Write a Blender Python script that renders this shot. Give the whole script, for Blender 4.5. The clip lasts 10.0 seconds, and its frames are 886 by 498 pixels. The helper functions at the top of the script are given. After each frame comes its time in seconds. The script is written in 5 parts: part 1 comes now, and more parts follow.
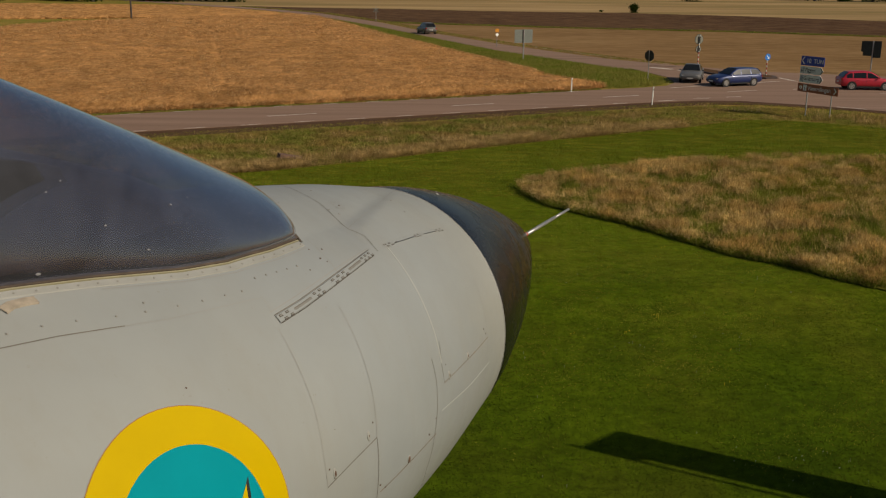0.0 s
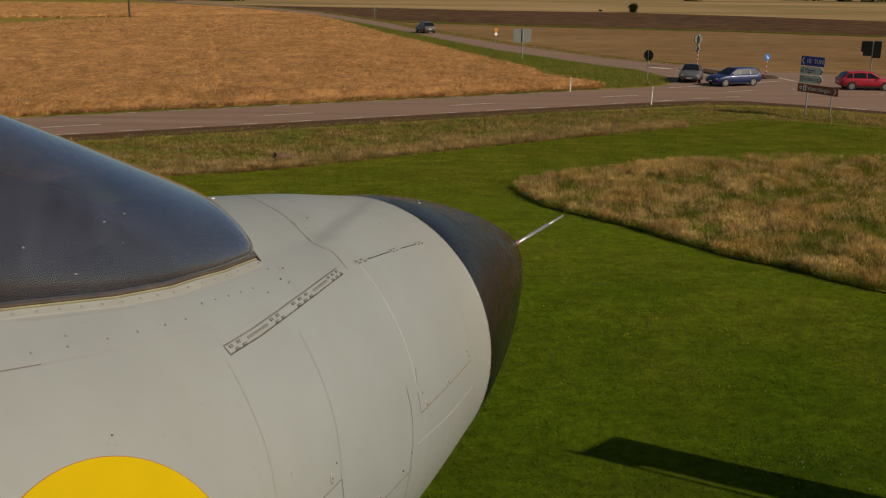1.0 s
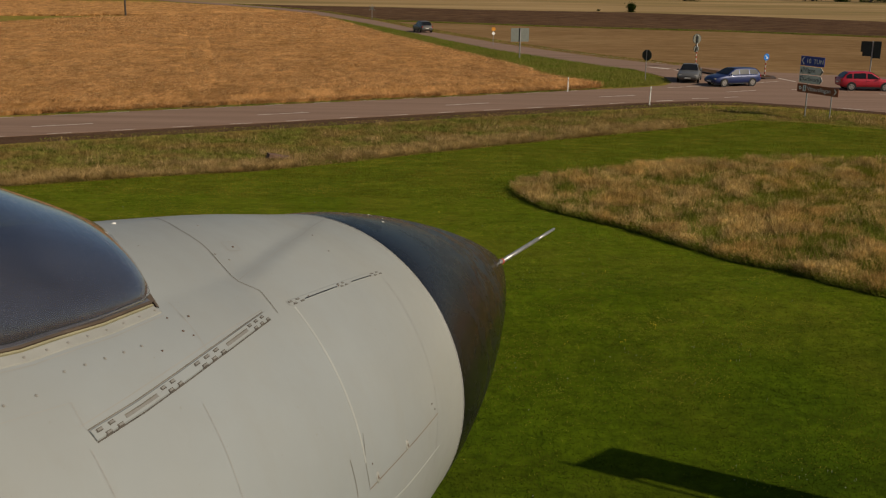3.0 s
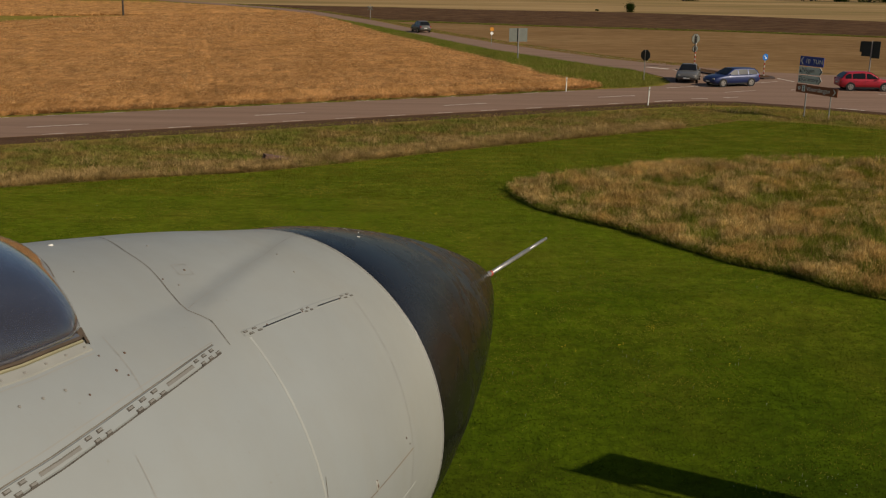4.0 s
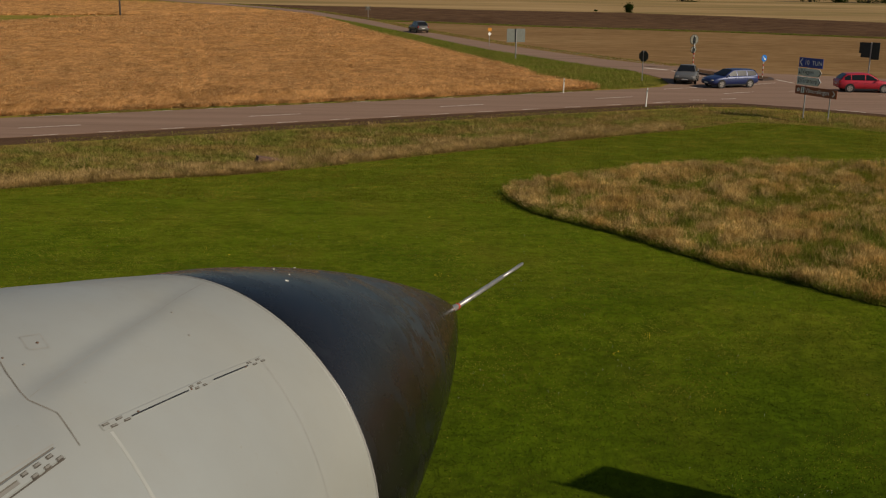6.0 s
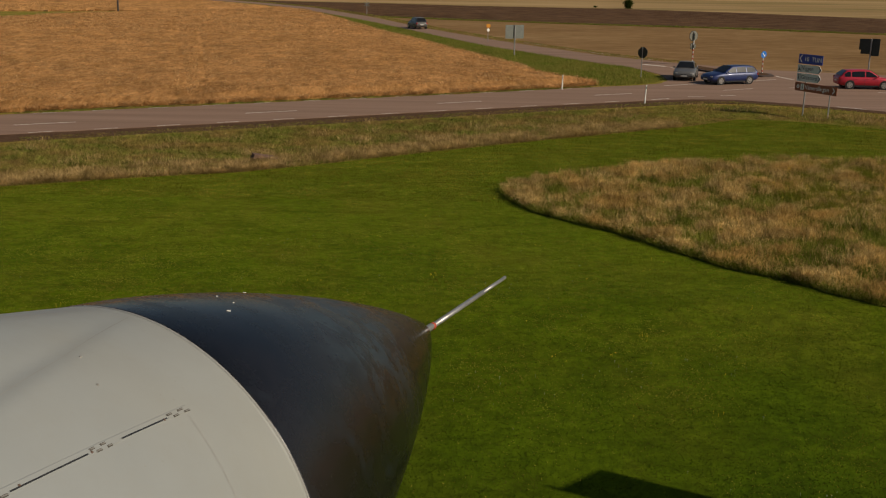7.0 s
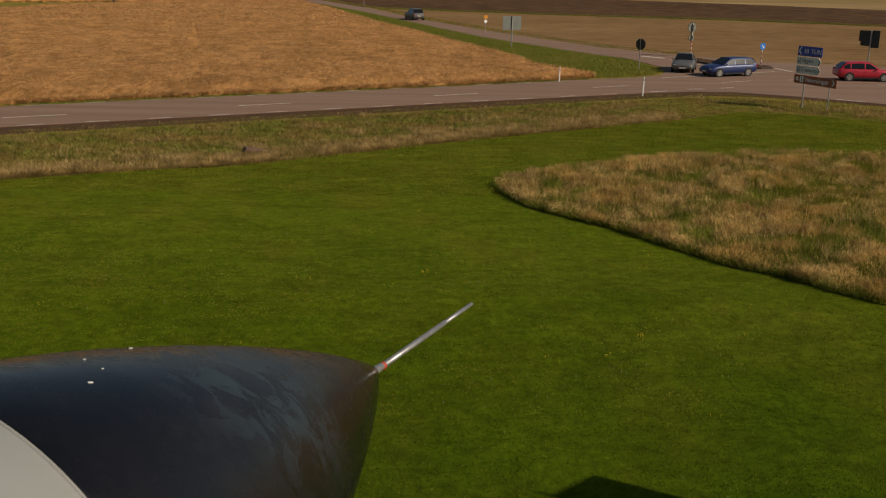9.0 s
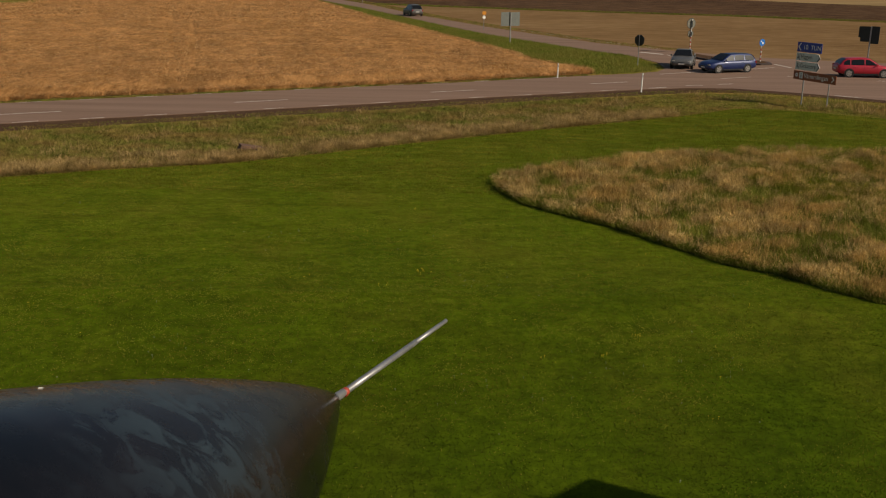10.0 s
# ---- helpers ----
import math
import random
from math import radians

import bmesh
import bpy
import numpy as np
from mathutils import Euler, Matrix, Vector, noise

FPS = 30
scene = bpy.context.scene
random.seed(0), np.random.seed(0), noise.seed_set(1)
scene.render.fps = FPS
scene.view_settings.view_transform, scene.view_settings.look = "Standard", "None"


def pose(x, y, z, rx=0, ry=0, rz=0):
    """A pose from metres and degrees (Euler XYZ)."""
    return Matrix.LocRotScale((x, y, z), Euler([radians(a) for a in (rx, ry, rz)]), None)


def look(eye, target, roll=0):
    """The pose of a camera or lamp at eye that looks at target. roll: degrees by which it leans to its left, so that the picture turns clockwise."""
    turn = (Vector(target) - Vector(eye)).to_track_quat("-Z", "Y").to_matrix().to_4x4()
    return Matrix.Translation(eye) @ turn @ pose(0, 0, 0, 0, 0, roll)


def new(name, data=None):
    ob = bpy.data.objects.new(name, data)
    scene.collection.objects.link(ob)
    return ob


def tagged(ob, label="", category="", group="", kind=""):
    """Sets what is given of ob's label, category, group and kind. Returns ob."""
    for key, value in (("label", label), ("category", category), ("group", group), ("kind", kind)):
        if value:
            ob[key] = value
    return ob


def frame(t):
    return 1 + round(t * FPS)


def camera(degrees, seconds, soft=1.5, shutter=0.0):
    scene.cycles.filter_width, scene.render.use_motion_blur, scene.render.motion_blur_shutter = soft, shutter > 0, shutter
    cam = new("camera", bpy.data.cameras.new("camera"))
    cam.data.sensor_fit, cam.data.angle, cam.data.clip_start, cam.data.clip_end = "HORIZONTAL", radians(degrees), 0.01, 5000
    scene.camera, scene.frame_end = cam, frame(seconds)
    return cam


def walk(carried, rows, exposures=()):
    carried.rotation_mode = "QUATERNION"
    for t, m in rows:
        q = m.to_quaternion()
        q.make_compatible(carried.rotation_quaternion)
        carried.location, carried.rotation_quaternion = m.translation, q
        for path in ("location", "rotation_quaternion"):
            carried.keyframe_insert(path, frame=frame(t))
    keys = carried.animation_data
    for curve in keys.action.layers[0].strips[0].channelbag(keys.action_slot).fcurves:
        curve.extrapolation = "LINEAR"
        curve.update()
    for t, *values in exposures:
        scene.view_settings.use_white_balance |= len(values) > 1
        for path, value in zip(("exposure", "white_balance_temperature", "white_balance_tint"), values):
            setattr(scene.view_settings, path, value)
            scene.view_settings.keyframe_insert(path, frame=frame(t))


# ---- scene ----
cam = camera(46.0, 10.0, soft=1.15, shutter=0.3)
EXPOSURE = -0.08
PATH = [
    (0.0, 0.0000, 0.0000, 9.0390, 74.994, -0.583, -0.000),
    (0.5, 0.0509, 0.1819, 9.0280, 74.960, -0.658, -0.005),
    (1.0, 0.0792, 0.3623, 9.0090, 74.959, -0.695, -0.027),
    (1.5, 0.0914, 0.5141, 8.9948, 74.965, -0.747, -0.057),
    (2.0, 0.1316, 0.6808, 8.9841, 74.972, -0.786, -0.078),
    (2.5, 0.1699, 0.8862, 8.9536, 74.941, -0.817, -0.088),
    (4.0, 0.2766, 1.3637, 8.9219, 74.933, -0.832, -0.181),
    (4.5, 0.3158, 1.4818, 8.9179, 74.956, -0.854, -0.180),
    (5.0, 0.3496, 1.6007, 8.9215, 74.978, -0.878, -0.200),
    (5.5, 0.4025, 1.7542, 8.9265, 74.979, -0.913, -0.211),
    (7.0, 0.5781, 2.2954, 8.9213, 74.730, -0.938, -0.248),
    (7.5, 0.6370, 2.4442, 8.9218, 74.639, -0.956, -0.271),
    (8.0, 0.6946, 2.6133, 8.9147, 74.511, -0.962, -0.282),
    (8.5, 0.7328, 2.7776, 8.9157, 74.377, -0.977, -0.297),
    (9.0, 0.7700, 2.9326, 8.9046, 74.266, -0.975, -0.319),
    (9.5, 0.8282, 3.0860, 8.8946, 74.159, -0.953, -0.338),
    (10.0, 0.8920, 3.2641, 8.8901, 74.056, -0.950, -0.354),
]
walk(cam, [(t, pose(x, y, z, rx, ry, rz)) for t, x, y, z, rx, ry, rz in PATH],
     exposures=[(0.0, EXPOSURE), (10.0, EXPOSURE)])

# ---- world and sun: a fairly low sun off to the right, slightly behind the camera ----
SUN_EL, SUN_AZ = 33.0, 115.0      # degrees above the horizon; clockwise from +y
world = bpy.data.worlds.new("world")
scene.world = world
world.use_nodes = True
wn = world.node_tree
sky = wn.nodes.new("ShaderNodeTexSky")
sky.sky_type = "NISHITA"
sky.sun_disc = False
sky.sun_elevation = radians(SUN_EL)
sky.sun_rotation = radians(SUN_AZ)
wn.links.new(sky.outputs[0], wn.nodes["Background"].inputs[0])
wn.nodes["Background"].inputs[1].default_value = 0.052
sun = new("sun", bpy.data.lights.new("sun", "SUN"))
sun.data.energy, sun.data.angle, sun.data.color = 3.95, radians(0.5), (1.0, 0.88, 0.72)
_az, _el = radians(SUN_AZ), radians(SUN_EL)
sun_from = Vector((math.sin(_az) * math.cos(_el), math.cos(_az) * math.cos(_el), math.sin(_el)))
sun.matrix_world = look(sun_from * 60, (0, 0, 0))

# ---- materials ----
def mat(name, rough=0.6, metal=0.0):
    m = bpy.data.materials.new(name)
    m.use_nodes = True
    b = m.node_tree.nodes["Principled BSDF"]
    b.inputs["Roughness"].default_value = rough
    b.inputs["Metallic"].default_value = metal
    return m, m.node_tree, b


def coords(nt, scale=(1, 1, 1), which="Object"):
    tc = nt.nodes.new("ShaderNodeTexCoord")
    mp = nt.nodes.new("ShaderNodeMapping")
    mp.inputs["Scale"].default_value = scale
    nt.links.new(tc.outputs[which], mp.inputs[0])
    return mp.outputs[0]


def tex_noise(nt, vec, scale, detail=4.0, rough=0.6, distort=0.0):
    n = nt.nodes.new("ShaderNodeTexNoise")
    n.inputs["Scale"].default_value = scale
    n.inputs["Detail"].default_value = detail
    n.inputs["Roughness"].default_value = rough
    n.inputs["Distortion"].default_value = distort
    nt.links.new(vec, n.inputs["Vector"])
    return n.outputs[0]


def ramp(nt, fac, stops):
    r = nt.nodes.new("ShaderNodeValToRGB")
    el = r.color_ramp.elements
    while len(el) < len(stops):
        el.new(0.5)
    for e, (p, c) in zip(el, stops):
        e.position = p
        e.color = (*c, 1) if len(c) == 3 else c
    nt.links.new(fac, r.inputs[0])
    return r.outputs[0]


def mix(nt, fac, a, b, kind="MIX"):
    n = nt.nodes.new("ShaderNodeMix")
    n.data_type, n.blend_type = "RGBA", kind
    for sock, v in ((n.inputs[0], fac), (n.inputs[6], a), (n.inputs[7], b)):
        if hasattr(v, "links"):
            nt.links.new(v, sock)
        elif isinstance(v, (int, float)):
            sock.default_value = v
        else:
            sock.default_value = (*v, 1)
    return n.outputs[2]


def bump(nt, b, height, strength=0.4, distance=0.02):
    n = nt.nodes.new("ShaderNodeBump")
    n.inputs["Strength"].default_value = strength
    n.inputs["Distance"].default_value = distance
    nt.links.new(height, n.inputs["Height"])
    nt.links.new(n.outputs[0], b.inputs["Normal"])


def grey(v):
    return (v, v, v)


def simple(name, color, rough=0.5, metal=0.0, var=0.15, scale=8.0, bumps=0.0):
    """A plain finish with a little grime in it."""
    m, nt, b = mat(name, rough, metal)
    v = coords(nt)
    f = tex_noise(nt, v, scale, 5)
    dark = tuple(c * (1 - var) for c in color)
    light = tuple(min(1, c * (1 + var)) for c in color)
    nt.links.new(ramp(nt, f, [(0.3, dark), (0.7, light)]), b.inputs["Base Color"])
    if bumps:
        bump(nt, b, tex_noise(nt, v, scale * 12, 3), bumps, 0.005)
    return m


def blades_mat(name, stops, patch_scale, patch, patch_amount=0.7, through_light=0.45, mottle=(), stretch=(1, 1, 1)):
    """Leaf blades: colour by blade, and by large patches over the ground; light shines through them."""
    m, nt, b = mat(name, 0.9)
    nt.nodes.remove(b)
    geo = nt.nodes.new("ShaderNodeNewGeometry")
    col = ramp(nt, geo.outputs["Random Per Island"], stops)
    v = coords(nt)
    f = tex_noise(nt, v, patch_scale, 3)
    k = ramp(nt, f, [(0.42, grey(0)), (0.62, grey(patch_amount))])
    col = mix(nt, k, col, patch)
    for scale, low, high in mottle:
        q = tex_noise(nt, coords(nt, stretch), scale, 4, 0.65)
        col = mix(nt, 1.0, col, ramp(nt, q, [(0.36, grey(low)), (0.64, grey(high))]), "MULTIPLY")
    d = nt.nodes.new("ShaderNodeBsdfDiffuse")
    t = nt.nodes.new("ShaderNodeBsdfTranslucent")
    s = nt.nodes.new("ShaderNodeMixShader")
    s.inputs[0].default_value = through_light
    for n in (d, t):
        nt.links.new(col, n.inputs[0])
    nt.links.new(d.outputs[0], s.inputs[1])
    nt.links.new(t.outputs[0], s.inputs[2])
    nt.links.new(s.outputs[0], nt.nodes["Material Output"].inputs[0])
    return m


def ground_mat(name, fine, coarse, fine_scale=3.0, coarse_scale=0.12, stretch=(1, 1, 1), mixk=0.5, bumpk=0.6, bump_scale=20.0, bump_dist=0.05, rough=0.9):
    m, nt, b = mat(name, rough)
    v = coords(nt, stretch)
    a = ramp(nt, tex_noise(nt, v, fine_scale, 8, 0.7), fine)
    c = ramp(nt, tex_noise(nt, v, coarse_scale, 5, 0.6), coarse)
    nt.links.new(mix(nt, mixk, a, c), b.inputs["Base Color"])
    b.inputs["Specular IOR Level"].default_value = 0.03
    bump(nt, b, tex_noise(nt, v, bump_scale, 6, 0.7), bumpk, bump_dist)
    return m


M_LAWN = ground_mat("lawn_turf", [(0.30, (0.02304, 0.03881, 0.001553)), (0.45, (0.06253, 0.08849, 0.003105)), (0.60, (0.0938, 0.1242, 0.004658)), (0.75, (0.1349, 0.149, 0.009315))],
                    [(0.3, (0.06387, 0.1102, 0.001553)), (0.5, (0.1022, 0.1377, 0.003105)), (0.72, (0.1633, 0.153, 0.01087))], 5.0, 0.30, (1, 0.55, 1), 0.45, 0.22, 14)


def darker_near(m, y0, y1, tint):
    """The lawn by the aircraft is tinted darker and greener than the far side."""
    nt = m.node_tree
    b = nt.nodes["Principled BSDF"]
    old = b.inputs["Base Color"].links[0].from_socket
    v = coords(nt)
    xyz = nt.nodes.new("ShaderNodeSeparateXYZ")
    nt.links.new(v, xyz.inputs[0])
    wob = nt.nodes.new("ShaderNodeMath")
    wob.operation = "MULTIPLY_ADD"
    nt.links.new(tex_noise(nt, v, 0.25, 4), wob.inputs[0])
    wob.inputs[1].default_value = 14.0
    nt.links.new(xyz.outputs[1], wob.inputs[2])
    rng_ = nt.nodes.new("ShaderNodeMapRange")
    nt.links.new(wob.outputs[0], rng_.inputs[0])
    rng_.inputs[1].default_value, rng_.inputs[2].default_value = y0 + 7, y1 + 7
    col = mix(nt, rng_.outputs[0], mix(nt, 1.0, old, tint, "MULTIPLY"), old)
    for scale, low, high in ((0.8, 0.86, 1.14), (3.2, 0.86, 1.14)):
        q = tex_noise(nt, coords(nt, (0.7, 1.2, 1)), scale, 4, 0.65)
        col = mix(nt, 1.0, col, ramp(nt, q, [(0.36, grey(low)), (0.64, grey(high))]), "MULTIPLY")
    nt.links.new(col, b.inputs["Base Color"])


darker_near(M_LAWN, 19, 36, (0.54, 0.60, 0.60))
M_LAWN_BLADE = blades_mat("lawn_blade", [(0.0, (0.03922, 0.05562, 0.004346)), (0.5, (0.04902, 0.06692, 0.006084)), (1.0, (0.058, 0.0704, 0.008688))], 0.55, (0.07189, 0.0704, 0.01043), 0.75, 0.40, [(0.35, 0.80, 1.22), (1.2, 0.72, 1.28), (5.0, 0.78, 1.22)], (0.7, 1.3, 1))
# Far blades: yellower, with the brightness of a grazing view put into the colour.
M_LAWN_BRIGHT = blades_mat("brightened_lawn_blade", [(0.0, (0.1476, 0.1576, 0.0142)), (0.5, (0.1805, 0.1846, 0.01988)), (1.0, (0.2067, 0.1946, 0.02415))], 0.45, (0.2461, 0.196, 0.0284), 0.7, 0.35, [(0.3, 0.85, 1.15), (0.9, 0.70, 1.28), (3.5, 0.66, 1.32)], (0.6, 1.4, 1))
M_WEED = blades_mat("weed_leaf", [(0.0, (0.034, 0.0765, 0.0034)), (0.6, (0.085, 0.1445, 0.0068)), (1.0, (0.17, 0.204, 0.017))], 0.35, (0.085, 0.1275, 0.0068), 0.5)
M_VERGE = ground_mat("verge_turf", [(0.3, (0.09672, 0.09785, 0.01008)), (0.6, (0.2707, 0.1957, 0.0336))], [(0.35, (0.116, 0.1512, 0.01008)), (0.65, (0.348, 0.2135, 0.0588))], 2.5, 0.25)
M_VERGE_BLADE = blades_mat("verge_blade", [(0.0, (0.115, 0.145, 0.020)), (0.5, (0.205, 0.215, 0.036)), (1.0, (0.345, 0.280, 0.085))], 0.42, (0.3168, 0.1933, 0.069), 0.75, 0.3, [(0.9, 0.72, 1.25), (3.0, 0.6, 1.35)])
M_GREEN_BLADE = blades_mat("roadside_blade", [(0.0, (0.091, 0.133, 0.014)), (0.6, (0.182, 0.217, 0.0308)), (1.0, (0.308, 0.273, 0.07))], 0.2, (0.238, 0.21, 0.049), 0.6, 0.3)
M_STRAW_BLADE = blades_mat("straw_blade", [(0.0, (0.35, 0.235, 0.090)), (0.5, (0.50, 0.335, 0.135)), (1.0, (0.66, 0.465, 0.205))], 0.9, (0.2822, 0.2005, 0.06534), 0.8, 0.4, [(1.2, 0.65, 1.3), (4.0, 0.7, 1.25)])
M_MEADOW = ground_mat("meadow_floor", [(0.3, (0.056, 0.072, 0.0048)), (0.6, (0.144, 0.128, 0.0192))], [(0.35, (0.08, 0.096, 0.0064)), (0.65, (0.16, 0.128, 0.024))], 3.0, 0.3)
M_MEADOW_BLADE = blades_mat("meadow_blade", [(0.0, (0.07992, 0.1281, 0.0091)), (0.45, (0.1791, 0.2213, 0.0234)), (1.0, (0.3996, 0.3276, 0.078))], 0.6, (0.1929, 0.1966, 0.026), 0.7, 0.3, [(0.35, 0.75, 1.2), (1.3, 0.65, 1.25), (4.0, 0.72, 1.22)])
M_OLIVE = blades_mat("olive_weed", [(0.0, (0.10, 0.125, 0.010)), (0.5, (0.19, 0.195, 0.020)), (1.0, (0.32, 0.27, 0.045))], 0.6, (0.22, 0.19, 0.024), 0.6, 0.35, [(1.0, 0.75, 1.2), (4.0, 0.75, 1.2)])
M_SEED_HEAD = blades_mat("seed_head", [(0.0, (0.3413, 0.2182, 0.07132)), (0.5, (0.5187, 0.3546, 0.1245)), (1.0, (0.7644, 0.5591, 0.2399))], 0.55, (0.505, 0.3068, 0.08818), 0.8, 0.35, [(0.5, 0.8, 1.15), (1.3, 0.72, 1.25), (4.0, 0.7, 1.3)])
M_DOCK = blades_mat("dock_seed", [(0.0, (0.09, 0.05, 0.022)), (1.0, (0.20, 0.11, 0.05))], 0.8, (0.14, 0.085, 0.035), 0.6, 0.2)
M_STUBBLE = ground_mat("stubble", [(0.36, (0.1337, 0.07097, 0.02687)), (0.5, (0.2255, 0.1283, 0.05182)), (0.66, (0.3341, 0.2137, 0.1008))], [(0.35, (0.167, 0.09576, 0.03646)), (0.55, (0.2422, 0.1436, 0.0595)), (0.72, (0.3174, 0.2095, 0.09597))],
                       0.8, 0.07, (0.35, 0.8, 1), 0.5, 0.5, 6, 0.08)
M_PLOUGH = ground_mat("ploughed_soil", [(0.36, (0.04, 0.02, 0.01)), (0.5, (0.1, 0.055, 0.027)), (0.66, (0.2, 0.115, 0.06))], [(0.35, (0.075, 0.04, 0.02)), (0.65, (0.13, 0.072, 0.036))],
                      0.55, 0.05, (0.5, 0.6, 1), 0.4, 0.9, 3, 0.25)
M_FAR = ground_mat("far_fields", [(0.36, (0.2008, 0.1323, 0.0529)), (0.66, (0.4239, 0.2818, 0.1323))], [(0.38, (0.1673, 0.138, 0.04232)), (0.5, (0.3123, 0.207, 0.08993)), (0.62, (0.4127, 0.2818, 0.1323))],
                   0.10, 0.06, (0.14, 0.6, 1), 0.6, 0.3, 1, 0.2)
M_GRAVEL = ground_mat("road_shoulder", [(0.3, (0.05756, 0.03008, 0.01527)), (0.7, (0.1458, 0.08237, 0.04859))], [(0.35, (0.07668, 0.04297, 0.02222)), (0.65, (0.1228, 0.07162, 0.03818))], 6, 0.6, bumpk=0.8, bump_scale=40)


def asphalt():
    m, nt, b = mat("asphalt", 0.95)
    b.inputs["Specular IOR Level"].default_value = 0.12
    v = coords(nt)
    a = ramp(nt, tex_noise(nt, v, 60, 4, 0.7), [(0.3, (0.183, 0.114, 0.077)), (0.7, (0.309, 0.198, 0.136))])
    w = coords(nt, (0.025, 0.8, 1))
    w.node.inputs["Rotation"].default_value = (0, 0, radians(-27.2))
    c = ramp(nt, tex_noise(nt, w, 1.0, 6, 0.65), [(0.34, (0.185, 0.115, 0.078)), (0.5, (0.245, 0.156, 0.108)), (0.66, (0.301, 0.196, 0.139))])
    nt.links.new(mix(nt, 0.6, a, c), b.inputs["Base Color"])
    bump(nt, b, tex_noise(nt, v, 90, 3), 0.3, 0.01)
    return m


M_ASPHALT = asphalt()
M_LINE = simple("road_paint", (0.62, 0.54, 0.45), 0.7, var=0.25, scale=6)
M_KERB = simple("kerb_concrete", (0.06, 0.038, 0.028), 0.85, var=0.25, scale=5, bumps=0.3)


def wheat_top():
    m, nt, b = mat("wheat", 0.85)
    v = coords(nt)
    a = ramp(nt, tex_noise(nt, coords(nt, (1, 0.25, 0.6)), 3.4, 12, 0.85), [(0.34, (0.137, 0.055, 0.016)), (0.45, (0.376, 0.178, 0.057)), (0.60, (0.661, 0.353, 0.131))])
    c = ramp(nt, tex_noise(nt, coords(nt, (0.6, 0.22, 1)), 0.35, 8, 0.7), [(0.34, (0.388, 0.194, 0.048)), (0.50, (0.502, 0.251, 0.085)), (0.66, (0.593, 0.314, 0.114))])
    col = mix(nt, 0.32, a, c)
    for scale, low, high in ((0.22, 0.86, 1.08), (0.9, 0.72, 1.14)):
        q = tex_noise(nt, coords(nt, (1, 0.6, 1)), scale, 5, 0.7)
        col = mix(nt, 1.0, col, ramp(nt, q, [(0.38, grey(low)), (0.58, grey(high))]), "MULTIPLY")
    nt.links.new(col, b.inputs["Base Color"])
    b.inputs["Specular IOR Level"].default_value = 0.02
    bump(nt, b, tex_noise(nt, v, 5, 8, 0.75), 1.0, 0.25)
    return m


M_WHEAT = wheat_top()
M_WHEAT_STALK = blades_mat("wheat_stalk", [(0.0, (0.3623, 0.1834, 0.0640)), (0.5, (0.6149, 0.3491, 0.1409)), (1.0, (0.8345, 0.5562, 0.2626))], 0.3, (0.5161, 0.2781, 0.1025), 0.6, 0.45, [(0.5, 0.8, 1.15), (2.2, 0.6, 1.3)], (1, 0.5, 1))


def aircraft_paint():
    m, nt, b = mat("grey_white_paint", 0.42)
    b.inputs["Specular IOR Level"].default_value = 0.3
    v = coords(nt)
    a = ramp(nt, tex_noise(nt, v, 1.1, 6, 0.6), [(0.3, (0.237, 0.24, 0.221)), (0.55, (0.265, 0.27, 0.25)), (0.75, (0.285, 0.29, 0.268))])
    st = ramp(nt, tex_noise(nt, coords(nt, (6, 6, 0.5)), 2.0, 6, 0.7), [(0.48, grey(0)), (0.75, grey(0.30))])
    col = mix(nt, st, a, (0.247, 0.237, 0.202))
    big = ramp(nt, tex_noise(nt, v, 0.7, 3, 0.5), [(0.40, (1.0, 0.985, 0.95)), (0.60, (0.97, 1.0, 1.04))])
    col = mix(nt, 1.0, col, big, "MULTIPLY")
    sp = ramp(nt, tex_noise(nt, v, 55, 2, 0.5), [(0.72, grey(0)), (0.80, grey(0.3))])
    nt.links.new(mix(nt, sp, col, (0.2, 0.17, 0.13)), b.inputs["Base Color"])
    nt.links.new(ramp(nt, tex_noise(nt, v, 3, 5), [(0.3, grey(0.38)), (0.7, grey(0.58))]), b.inputs["Roughness"])
    bump(nt, b, tex_noise(nt, v, 2.2, 3), 0.12, 0.02)
    return m


M_SKIN = aircraft_paint()


